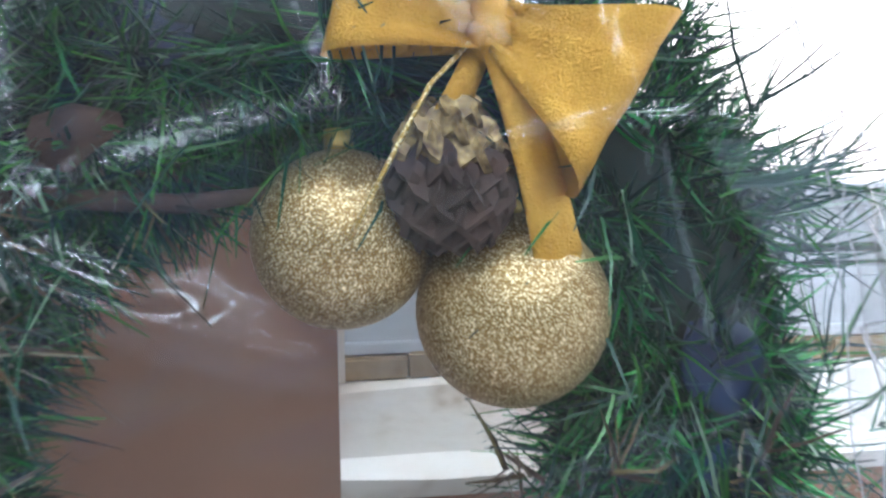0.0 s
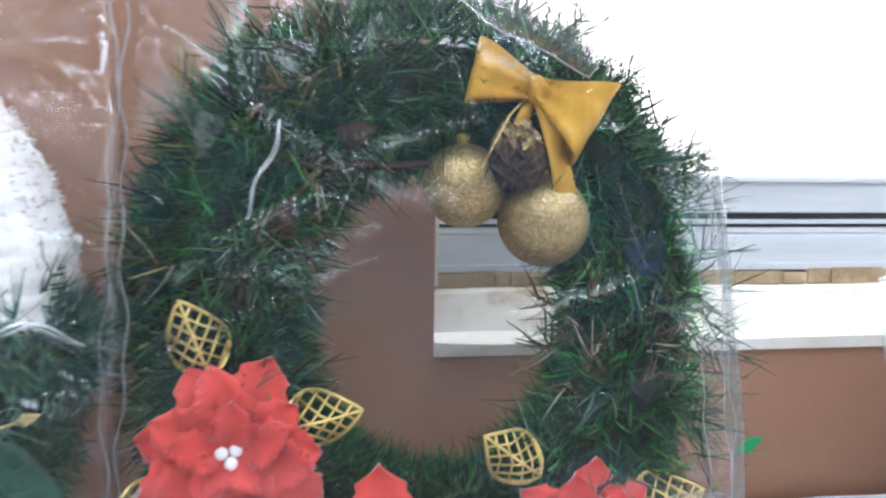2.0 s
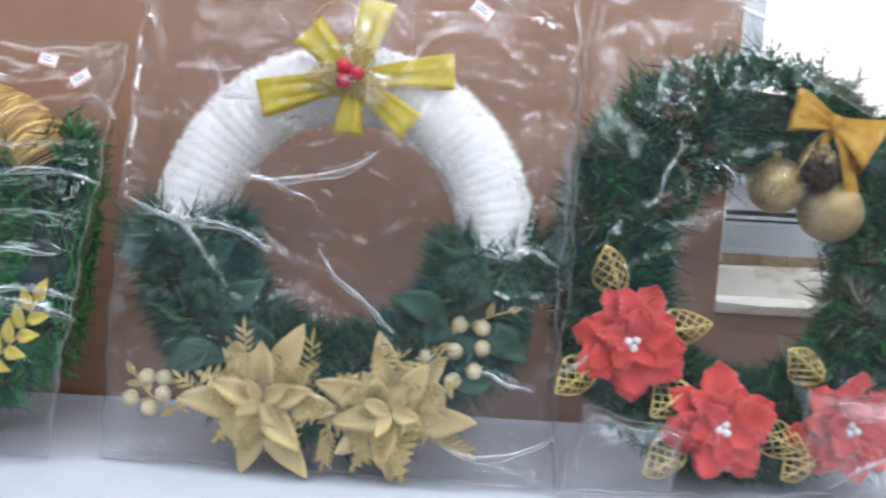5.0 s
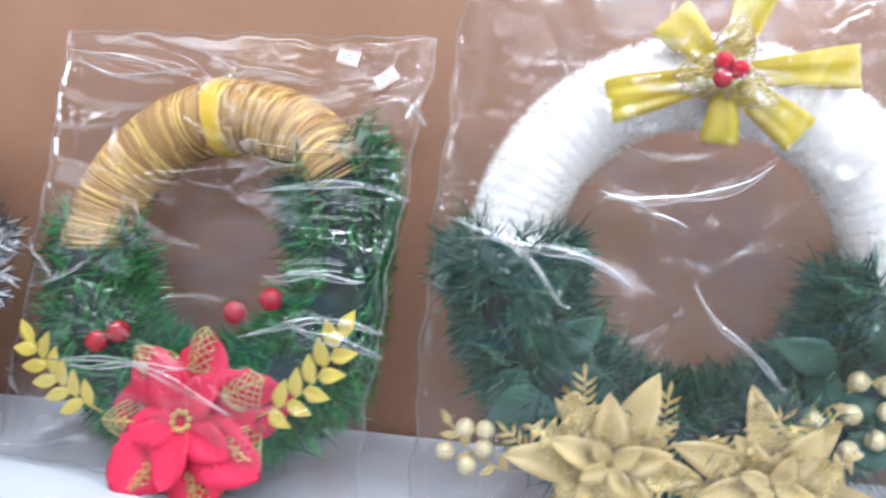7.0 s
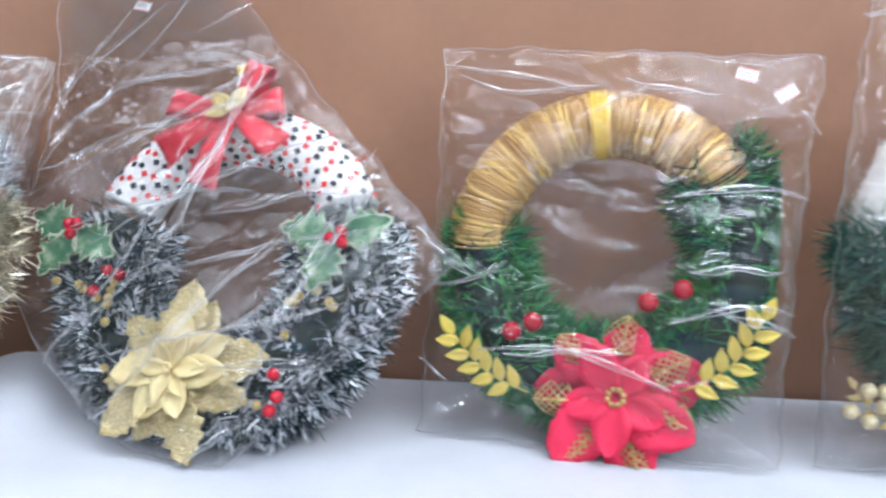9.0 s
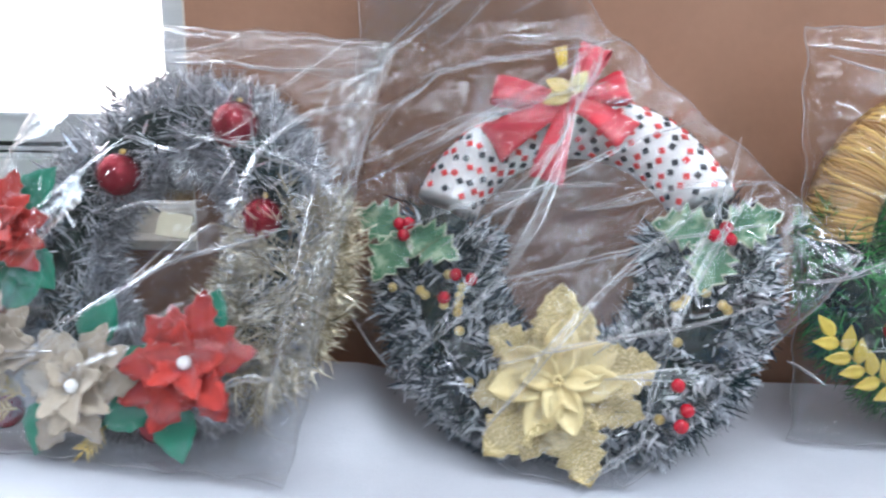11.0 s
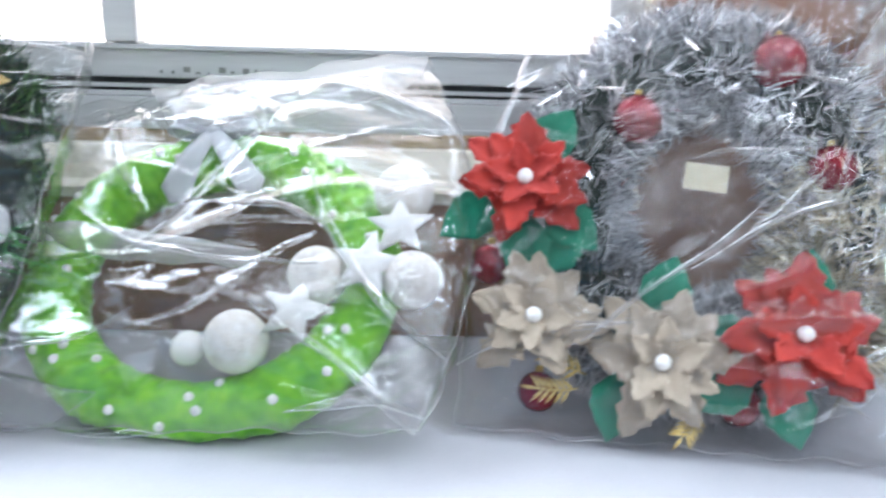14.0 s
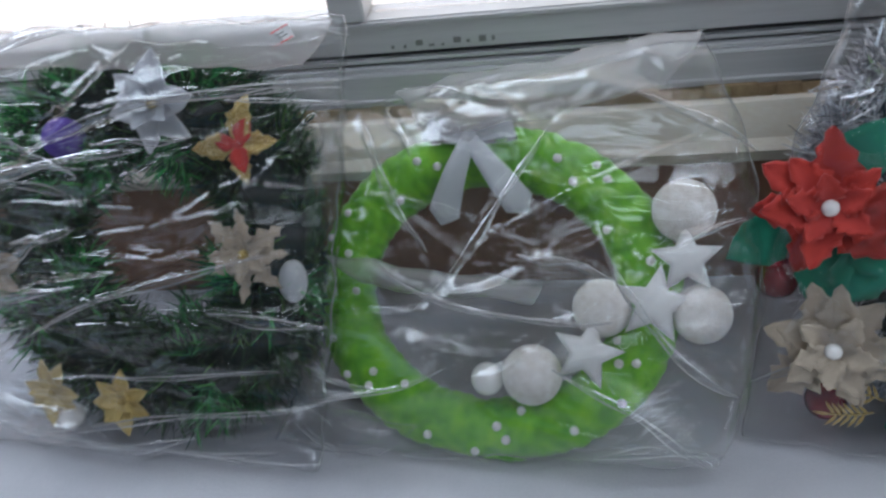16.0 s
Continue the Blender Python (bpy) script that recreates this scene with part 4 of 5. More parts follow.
W = thing("wreath", K, "bushy green pine wreath with red poinsettias and gold bow", "wreath", GROUP)
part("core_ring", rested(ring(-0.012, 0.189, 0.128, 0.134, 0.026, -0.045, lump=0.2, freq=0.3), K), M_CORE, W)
rng = np.random.default_rng(11)
foliage("needles", M_PINE, W, needles(rng, -0.011, 0.19, 0.128, 0.138, -0.045, 0.027, [(0, 360)], 3500, 14, 0.015, 0.019, 0.0009, K, -0.4, 0.95, limit=(-0.09, 0.011), sides=(-0.178, 0.128)), "green artificial pine needles")
rng = np.random.default_rng(13)
foliage("thick_needles", M_PINE, W, needles(rng, -0.03, 0.188, 0.108, 0.132, -0.042, 0.03, [(95, 215)], 1000, 13, 0.017, 0.019, 0.0009, K, -0.2, 0.9, limit=(-0.09, 0.011)), "dense green pine needles")
rng = np.random.default_rng(14)
foliage("dry_needles", M_DRY, W, needles(rng, -0.024, 0.19, 0.112, 0.134, -0.032, 0.03, [(100, 200), (-20, 5)], 60, 10, 0.02, 0.02, 0.0015, K, 0.1, 0.9, limit=(-0.08, 0.01)), "dry brown and khaki needles")
rng = np.random.default_rng(15)
# brighter tone of these needles paints the backlight round the hole
foliage("bright_needles", M_EMER, W, needles(rng, -0.013, 0.19, 0.122, 0.132, -0.04, 0.024, [(-60, 40), (60, 80), (150, 165)], 230, 13, 0.018, 0.018, 0.0012, K, -0.3, 0.9, limit=(-0.09, 0.01)), "green needles coloured bright to paint light from behind")
rng = np.random.default_rng(12)
foliage("loose_needles", M_PINE, W, needles(rng, -0.012, 0.19, 0.128, 0.142, -0.03, 0.027, [(10, 170), (-60, 10)], 260, 12, 0.028, 0.03, 0.001, K, -0.2, 0.7, limit=(-0.09, 0.014)), "long stray pine needles")
for x, y, a, s in ((0.085, 0.235, -60, 0.9), (0.1, 0.2, -110, 0.75), (-0.05, 0.32, 200, 0.7)):
    part("broad_leaf", slab(petal(0.04 * s, 0.03 * s, 0.1, 0.12), 0.0008), M_NAVY, W, "dark navy velvet leaf", Matrix.Translation((x + 0.016, y, -0.019)) @ Matrix.Rotation(radians(a), 4, "Z") @ Matrix.Rotation(radians(-10), 4, "Y"))
for x, y, a in ((-0.07, 0.285, 20), (-0.1, 0.235, 80)):
    pod = part("dry_pod", tube([(0, 0, -0.004), (0.004, 0, 0), (0.012, 0.001, 0.002), (0.02, 0, 0)], [0.004, 0.0075, 0.006, 0.002], 9), M_BROWN, W, "dry brown seed pod", Matrix.Translation((x, y, -0.01)) @ Matrix.Rotation(radians(a), 4, "Z"))
part("twig", tube([(-0.13, 0.272, -0.018), (-0.09, 0.276, -0.015), (-0.04, 0.272, -0.014), (0.0, 0.276, -0.018)], [0.0025, 0.003, 0.0025, 0.0015], 8), M_BROWN, W, "rough brown twig")
# gold bow, pine cone and two glitter baubles
bow = part("bow_knot", ball(0.0065, 8, (0, 0, 0), 1.3), M_BOWG, W, "gold lame ribbon bow", Matrix.Translation((0.036, 0.312, 0.004)))
part("loop", ribbon_loop(0.037, 0.013, 0.052, 0.016, -33, (0, 0, 0.003)), M_BOWG, bow)
part("loop", ribbon_loop(0.038, 0.012, 0.036, 0.01, 165, (0, 0, 0.0), seed=2), M_BOWG, bow)
part("tail", ribbon_tail(0.058, 0.009, 0.014, -75, (0, 0, 0.002), 0.004, -1.0), M_BOWG, bow)
part("tail", ribbon_tail(0.04, 0.006, 0.009, -118, (0, 0, -0.003), 0.004), M_BOWG, bow)


def pine_cone(parent, pos, length, radius):
    """Overlapping woody scales; the tip is brushed with gold."""
    body = part("pine_cone", moved(ball(radius * 0.72, 10, (0, 0, 0), length / radius / 1.6), Matrix.Identity(4)), M_BROWN, parent, "brown pine cone with gold-brushed tip", Matrix.Translation(pos))
    dark, gold = [], []
    for i in range(58):
        t = (i + 0.5) / 58
        a = i * 2.39996
        y = length * (0.5 - t)
        r = radius * math.sin(math.pi * min(0.97, 0.12 + 0.8 * t)) ** 0.7
        s = 0.0088 * (0.55 + 0.6 * math.sin(math.pi * t))
        scale = slab(petal(s * 1.45, s * 1.7, 0.2, 0.2, power=1.15, tip=0.6, nu=5, nv=4), s * 0.25)
        m = Matrix.Rotation(a, 4, "Y") @ Matrix.Translation((r * 0.62, y, 0)) @ Matrix.Rotation(radians(-52), 4, "Z") @ Matrix.Rotation(radians(-90), 4, "X")
        (gold if t < 0.34 else dark).append(moved(scale, m))
    part("scales", joined(*dark), M_BROWN, body, "dark brown woody scales", None, False)
    part("gold_scales", joined(*gold), surface("gold-brushed scale", [(0.35, (0.07, 0.04, 0.02)), (0.52, (0.26, 0.18, 0.07)), (0.75, (0.6, 0.46, 0.2))], 260, 0.4, 0.4, bump=0.5), body, "scales brushed with gold", None, False)
    return body


pine_cone(W, (0.0255, 0.2805, 0.0), 0.034, 0.0122)
for x, y, w, r in ((0.0005, 0.262, -0.02, 0.0238), (0.045, 0.2415, -0.014, 0.0262)):
    b = part("bauble", ball(r, 24), M_BALL, W, "gold glitter bauble", Matrix.Translation((x, y, w)))
    part("cap", tube([(0, r - 0.001, 0), (0, r + 0.005, 0)], 0.004, 10), M_LACE, b)
part("thread", tube([(0.0, 0.262, 0.0045), (0.008, 0.277, 0.006), (0.02, 0.298, 0.006), (0.03, 0.308, 0.006)], 0.0007, 5), M_GLIT, W, "gold hanging thread")
RED_OPT = dict(cup=0.2, droop=0.1, teeth=0.12, power=0.95, tip=0.7, ruffle=0.13, nu=11)
RED_LAYERS = [(7, 0.05, 0.034, 3, 0, 0.001, RED_OPT, 0), (6, 0.042, 0.029, 11, 26, 0.004, RED_OPT, 0), (5, 0.03, 0.021, 24, 8, 0.006, RED_OPT, 0)]
for x, y, turn, s in ((-0.129, 0.126, 10, 1.0), (-0.052, 0.060, 40, 1.0), (0.056, 0.062, 75, 0.95)):
    flower("poinsettia", W, (x, y, 0.0), [(n, l * s, w * s, lf, tw, h, o, mi) for n, l, w, lf, tw, h, o, mi in RED_LAYERS], [M_RED], three_pearls(), "red felt poinsettia with three white pearls", turn)
lace = sheet_mesh("lace_leaf", lace_leaf(0.042, 0.03), M_LACE)
for bx, by, tx, ty in ((-0.138, 0.164, -0.151, 0.2), (-0.103, 0.135, -0.07, 0.142), (-0.155, 0.108, -0.187, 0.085), (-0.077, 0.092, -0.102, 0.074), (-0.015, 0.058, 0.016, 0.042),
                       (-0.078, 0.04, -0.104, 0.027), (0.036, 0.1, 0.01, 0.12), (0.092, 0.075, 0.125, 0.084), (0.036, 0.04, 0.012, 0.027)):
    part("lace_leaf", lace, None, W, "gold wire lace leaf", Matrix.Translation((bx, by, -0.002)) @ Matrix.Rotation(math.atan2(ty - by, tx - bx), 4, "Z") @ Matrix.Rotation(radians(-8), 4, "Y"))
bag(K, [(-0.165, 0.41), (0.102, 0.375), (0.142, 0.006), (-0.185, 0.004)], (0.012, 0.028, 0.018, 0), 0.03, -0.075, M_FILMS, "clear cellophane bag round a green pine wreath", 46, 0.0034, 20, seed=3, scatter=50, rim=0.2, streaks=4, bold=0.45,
    flaps=[([(0.124, 0.29), (0.136, 0.27), (0.144, 0.02), (0.13, 0.03)], 0.02, M_VEIL), ([(-0.062, 0.402), (0.085, 0.345), (0.062, 0.318), (-0.04, 0.372)], 0.02, M_VEIL), ([(0.012, 0.092), (0.138, 0.088), (0.14, 0.012), (0.0, 0.012)], 0.026, M_VEIL),
           ([(-0.17, 0.075), (-0.09, 0.06), (-0.1, 0.01), (-0.184, 0.01)], 0.022, M_VEIL)])

# ---- white yarn wreath with gold poinsettias ----
K = "white"
W = thing("wreath", K, "white chenille wreath with gold poinsettias and yellow bow", "wreath", GROUP)
C = (-0.03, 0.198)
part("yarn_ring", ring(C[0], C[1], 0.129, 0.129, 0.0305, -0.026, -5, 182, 220, 22, 0.05, 0.7, 46, 0.035), M_CHEN, W, "white fluffy chenille-wound ring")
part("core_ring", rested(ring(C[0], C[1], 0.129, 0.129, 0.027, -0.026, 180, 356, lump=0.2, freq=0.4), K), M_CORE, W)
rng = np.random.default_rng(21)
foliage("needles", M_TEAL, W, needles(rng, C[0], C[1], 0.129, 0.129, -0.026, 0.027, [(176, 362)], 950, 13, 0.019, 0.024, 0.0012, K, -0.4, 0.8, limit=(-0.07, 0.012), sides=(-0.2, 0.132)), "dark green pine needles")
rng = np.random.default_rng(23)
foliage("chenille_fuzz", M_FUZZ, W, needles(np.random.default_rng(25), C[0], C[1], 0.129, 0.129, -0.026, 0.0305, [(-4, 181)], 2600, 4, 0.002, 0.0032, 0.0007, K, -0.3, 1.0, limit=(-0.07, 0.012)), "soft white chenille pile")
foliage("end_tuft", M_TEAL, W, needles(rng, C[0], C[1], 0.129, 0.129, -0.024, 0.03, [(177, 190), (-12, -1)], 300, 13, 0.017, 0.02, 0.0011, K, -0.1, 1.0, limit=(-0.07, 0.014)), "dark green tufts covering the yarn ends")
broad = sheet_mesh("broad_leaf", slab(petal(0.045, 0.026, 0.14, 0.3, ruffle=0.05), 0.0005), surface("dark green leaf", [(0.3, (0.008, 0.05, 0.035)), (0.7, (0.03, 0.12, 0.07))], 40, 0.4, through_light=0.15))
rnd = random.Random(22)
for i in range(22):
    t = radians(rnd.choice([rnd.uniform(190, 235), rnd.uniform(305, 350)]))
    r = 0.129 + rnd.uniform(-0.02, 0.02)
    part("broad_leaf", broad, None, W, "dark green fabric leaf", Matrix.Translation((C[0] + r * math.cos(t), C[1] + r * math.sin(t), 0.0)) @ Matrix.Rotation(rnd.uniform(0, 6.28), 4, "Z") @ Matrix.Rotation(radians(rnd.uniform(-25, 5)), 4, "Y"))
GOLD_OPT = dict(cup=0.22, droop=0.02, power=0.85, tip=0.8, ruffle=0.07, nu=11)
FRINGE = dict(cup=0.2, droop=0.1, teeth=0.5, ruffle=0.15, nu=18, power=0.75)
GOLD_LAYERS = [(6, 0.066, 0.026, 2, 0, 0.002, GOLD_OPT, 0), (8, 0.058, 0.026, 5, 24, 0.005, FRINGE, 1), (5, 0.045, 0.021, 8, 12, 0.009, GOLD_OPT, 0), (6, 0.03, 0.014, 10, 48, 0.01, FRINGE, 1), (4, 0.024, 0.014, 17, 30, 0.012, GOLD_OPT, 0)]
stamens = [(0.004 * math.cos(i * 1.05), 0.004 * math.sin(i * 1.05), 0.012, 0.0016, M_GLIT, "stamen") for i in range(6)]
for x, y, turn in ((-0.08, 0.062, 5), (0.023, 0.06, 40)):
    flower("poinsettia", W, (x, y, 0.004), GOLD_LAYERS, [M_SATIN, M_GLIT], stamens, "gold satin poinsettia with glitter edges", turn)
berry_spots = [(0.049, 0.104), (0.071, 0.110), (0.093, 0.114), (0.092, 0.130), (0.071, 0.086), (0.087, 0.095), (0.074, 0.132), (-0.192, 0.055), (-0.179, 0.073), (-0.165, 0.073), (-0.176, 0.047), (-0.165, 0.060)]
beads(W, "berry", M_BERRYG, berry_spots, 0.0068, 0.004, "cream gold glitter berry")
for a, b in (((0.04, 0.075), (0.113, 0.145)), ((-0.14, 0.045), (-0.19, 0.075))):
    sprig(W, "berry_stem", a, b, -0.002, M_GLIT, 7, 0.013, 0.006, label="gold glitter stem with tiny leaves")
for a, b in (((-0.04, 0.06), (-0.044, 0.112)), ((0.045, 0.06), (0.06, 0.108)), ((-0.09, 0.07), (-0.1, 0.118)), ((0.0, 0.06), (0.03, 0.104)), ((-0.11, 0.05), (-0.15, 0.075)), ((0.05, 0.045), (0.085, 0.03)), ((-0.03, 0.045), (-0.03, 0.015))):
    sprig(W, "glitter_sprig", a, b, 0.002, M_GLIT, 15, 0.011, 0.003, 0.05, "gold glitter fern sprig")
bow = part("bow_knot", ball(0.01, 8), M_BOWY, W, "yellow organza ribbon bow", Matrix.Translation((-0.024, 0.325, 0.007)))
for ang, ln, w in ((6, 0.082, 0.028), (196, 0.078, 0.03), (136, 0.054, 0.03), (74, 0.066, 0.028), (268, 0.046, 0.024), (322, 0.062, 0.026)):
    part("loop", ribbon_loop(ln, 0.014, w, 0.011, ang, (0, 0, 0), seed=ang), M_BOWY, bow)
part("hanging_loop", tube([(-0.04 + 0.021 * math.cos(radians(a)), 0.368 + 0.021 * math.sin(radians(a)), 0.0) for a in range(-30, 220, 14)], 0.0007, 5), M_GLIT, W, "thin gold hanging cord")
lace = sheet_mesh("lace_leaf", joined(lace_leaf(0.036, 0.028, 0.004, 0.0006)), M_GLIT)
for ang in (82, 188, 325):
    part("lace_leaf", lace, None, W, "gold glitter lace leaf", Matrix.Translation((-0.024, 0.325, 0.019)) @ Matrix.Rotation(radians(ang), 4, "Z") @ Matrix.Rotation(radians(-8), 4, "Y"))
beads(W, "berry", M_BERRY, [(-0.029, 0.33), (-0.019, 0.325), (-0.029, 0.319)], 0.0064, 0.025, "glossy red berry")
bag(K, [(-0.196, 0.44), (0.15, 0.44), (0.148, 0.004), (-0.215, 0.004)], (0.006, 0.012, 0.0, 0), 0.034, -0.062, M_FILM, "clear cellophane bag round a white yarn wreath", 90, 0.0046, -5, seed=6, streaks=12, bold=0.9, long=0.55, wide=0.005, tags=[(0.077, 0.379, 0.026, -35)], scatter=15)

# ---- golden cord wreath with one large red poinsettia ----
K = "cord"
W = thing("wreath", K, "golden cord-wound wreath with one large red poinsettia", "wreath", GROUP)
C = (-0.051, 0.18)
part("core_ring", rested(ring(C[0], C[1], 0.118, 0.118, 0.026, -0.03, 176, 402, lump=0.05), K), M_CORE, W)
part("cord_base", ring(C[0], C[1], 0.118, 0.118, 0.0285, -0.03, 38, 181), M_GCORD, W, "golden cord under-winding")
loops = []
rnd = random.Random(31)
for i in range(300):
    t = radians(38 + 142 * i / 300 + rnd.uniform(-0.6, 0.6))
    lean = rnd.uniform(-0.1, 0.1)
    q = []
    for j in range(14):
        f = 2 * math.pi * j / 14
        tt = t + lean * math.sin(f)
        e = Vector((math.cos(tt), math.sin(tt), 0))
        q.append(Vector((C[0], C[1], -0.03)) + e * (0.118 + 0.0292 * math.cos(f)) + Vector((0, 0, 0.0292 * math.sin(f))))
    loops.append(tube(q, rnd.uniform(0.0008, 0.0021), 5, True))
part("cord_winding", joined(*loops), M_YARN, W, "shiny golden cord wound in tight turns")
loops = []
for i in range(4):
    t = radians(95 + 1.6 * i)
    e = Vector((math.cos(t), math.sin(t), 0))
    loops.append(tube([Vector((C[0], C[1], -0.03)) + e * (0.118 + 0.031 * math.cos(f)) + Vector((0, 0, 0.031 * math.sin(f))) for f in [2 * math.pi * j / 14 for j in range(14)]], 0.0018, 5, True))
part("yellow_cord", joined(*loops), M_YBAND, W, "bright yellow cord band")
rng = np.random.default_rng(33)
foliage("needles", M_EMER, W, needles(rng, C[0], C[1], 0.118, 0.118, -0.03, 0.026, [(174, 400)], 1050, 13, 0.018, 0.022, 0.0012, K, -0.4, 0.8, limit=(-0.07, 0.006), sides=(-0.2, 0.09)), "emerald green pine needles")
rng = np.random.default_rng(34)
foliage("dark_needles", M_DGRN, W, needles(rng, C[0] - 0.004, C[1], 0.116, 0.118, -0.028, 0.022, [(5, 44)], 120, 13, 0.024, 0.022, 0.0013, K, 0.0, 0.8, limit=(-0.07, 0.008), sides=(-0.2, 0.088)), "dark green pine tuft")
PINK = [(7, 0.074, 0.05, 2, 6, 0.002, dict(cup=0.1, droop=0.04, power=1.05, tip=0.62, ruffle=0.05, teeth=0.05, nu=13), 0), (5, 0.05, 0.033, 10, 30, 0.0085, dict(cup=0.15, droop=0.06, power=1.0, tip=0.7, ruffle=0.05, nu=10), 0)]
centre = [(0.007 * math.cos(i * 0.785), 0.007 * math.sin(i * 0.785), 0.012, 0.0024, M_GLIT, "stamen") for i in range(8)]
F1 = flower("poinsettia", W, (-0.035, 0.055, 0.004), PINK, [M_PINK], centre, "large bright red poinsettia with gold patches", 20)
patch = sheet_mesh("gold_lattice", lace_leaf(0.034, 0.034, 0.0048, 0.00065), M_GLIT)
for i in range(7):
    part("gold_lattice", patch, None, F1, "gold glitter lattice printed on the petal", Matrix.Rotation(radians(10 + 51.4 * i), 4, "Z") @ Matrix.Translation((0.036, 0.004, 0.0085)) @ Matrix.Rotation(radians(2), 4, "Y"))
beads(W, "berry", M_BERRY, [(-0.013, 0.138), (0.015, 0.151), (-0.111, 0.112), (-0.129, 0.102)], 0.0088, 0.002, "glossy red berry", 11)
for a, b, bd in (((0.019, 0.065), (0.08, 0.132), -0.12), ((-0.11, 0.05), (-0.18, 0.096), 0.1)):
    sprig(W, "gold_sprig", a, b, 0.006, surface("gold leaf", [(0.3, (0.6, 0.44, 0.06)), (0.7, (0.76, 0.6, 0.14))], 60, 0.35, 0.3, through_light=0.1), 11, 0.022, 0.0115, bd, "gold leafy sprig")
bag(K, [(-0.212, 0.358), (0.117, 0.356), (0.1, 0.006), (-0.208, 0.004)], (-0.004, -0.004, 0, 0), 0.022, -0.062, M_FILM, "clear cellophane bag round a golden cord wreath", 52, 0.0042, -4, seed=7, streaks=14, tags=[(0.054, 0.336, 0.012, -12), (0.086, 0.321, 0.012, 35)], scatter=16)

# ---- snowy wreath with a large gold flower ----
K = "snow"
W = thing("wreath", K, "snow-flocked dark wreath with large gold flower and red bow", "wreath", GROUP)
C = (0.006, 0.198)
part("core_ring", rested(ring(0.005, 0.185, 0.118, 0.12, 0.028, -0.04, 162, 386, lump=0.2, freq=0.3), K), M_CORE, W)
part("printed_band", ring(C[0], C[1], 0.119, 0.119, 0.029, -0.03, 24, 163, 110, 18, 0.03), M_DOTW, W, "white band printed with red and black dots")
dots = {0: [], 1: []}
k = 0
for i in range(34):
    for j in range(11):
        t, f = radians(26 + 136 * i / 34 + (2 if j % 2 else 0)), radians(10 + 16 * j)
        e = Vector((math.cos(t), math.sin(t), 0))
        d = e * math.cos(f) + Vector((0, 0, 1)) * math.sin(f)
        p = Vector((C[0], C[1], -0.03)) + e * 0.119 + d * 0.0296
        s = d.to_track_quat("Z", "Y").to_matrix().to_4x4()
        if (i + j) % 2 == 0:
            dots[(i + j) // 2 % 2].append(moved(brick(-0.0026, 0.0026, -0.0026, 0.0026, -0.0006, 0.0006), Matrix.Translation(p) @ s @ Matrix.Rotation(0.785 + 0.12 * (i % 3), 4, "Z")))
part("red_dots", joined(*dots[0]), M_PRED, W, "red printed dots", None, False, "", "stuff")
part("black_dots", joined(*dots[1]), M_BLACK, W, "black printed dots", None, False, "", "stuff")
rng = np.random.default_rng(41)
foliage("snowy_needles", M_SNOW, W, needles(rng, 0.005, 0.182, 0.118, 0.12, -0.04, 0.03, [(165, 380)], 1000, 13, 0.026, 0.013, 0.0028, K, -0.4, 0.85, limit=(-0.09, 0.008)), "dark needles flocked with white snow")
rng = np.random.default_rng(42)
foliage("dark_needles", M_NIGHT, W, needles(rng, 0.005, 0.182, 0.116, 0.118, -0.04, 0.028, [(165, 380)], 950, 13, 0.022, 0.02, 0.0013, K, -0.4, 0.85, limit=(-0.09, 0.004)), "dark green needles")
LACY = [(9, 0.074, 0.038, 0, 8, 0.002, dict(cup=0.14, droop=0.06, teeth=0.16, power=0.95, tip=0.65, ruffle=0.1, nu=15), 1), (7, 0.049, 0.029, 6, 30, 0.008, dict(cup=0.2, droop=0.08, power=0.95, tip=0.75, ruffle=0.04, nu=11, teeth=0.03), 0), (6, 0.03, 0.017, 14, 0, 0.011, dict(cup=0.22, droop=0.12, power=0.95, tip=0.8), 0)]
flower("gold_flower", W, (0.004, 0.076, 0.006), LACY, [M_PALEG, M_LEAFG], [(0.003 * math.cos(i), 0.003 * math.sin(i), 0.016, 0.002, M_PALEG, "stamen") for i in range(6)], "large pale gold double flower", 12)
holly = sheet_mesh("holly_leaf", slab(petal(0.05, 0.034, 0.14, 0.1, 0.28, nu=10), 0.0006), M_HOLLY)
rims = sheet_mesh("leaf_edge", tube([(0.05 * i / 10, (1 if s > 0 else -1) * 0.017 * math.sin(math.pi * (i / 10) ** 0.8) * (1.28 if i % 2 else 0.72) if 0 < i < 10 else 0, 0.004 - 0.1 * 0.05 * (i / 10) ** 2) for s, seq in ((1, range(0, 11)), (-1, range(9, 0, -1))) for i in seq], 0.0009, 4, True), surface("cream leaf rim", [(0.3, (0.5, 0.52, 0.36)), (0.7, (0.66, 0.68, 0.5))], 60, 0.5))
for x, y, a in ((-0.134, 0.195, 165), (-0.134, 0.192, 245), (-0.13, 0.193, 335), (0.12, 0.208, 175), (0.122, 0.203, 255), (0.126, 0.206, 25)):
    lf = part("holly_leaf", holly, None, W, "variegated green holly leaf", Matrix.Translation((x, y, 0.006)) @ Matrix.Rotation(radians(a), 4, "Z") @ Matrix.Rotation(radians(-6), 4, "Y"))
    part("leaf_edge", rims, None, lf)
beads(W, "berry", M_BERRY, [(-0.139, 0.199), (-0.131, 0.2), (-0.134, 0.189), (0.119, 0.204), (0.128, 0.211), (0.131, 0.201), (-0.085, 0.157), (-0.072, 0.154), (-0.093, 0.137), (0.094, 0.082), (0.101, 0.064), (0.097, 0.052)], 0.0055, 0.012, "red berry")
rnd = random.Random(44)
spots = []
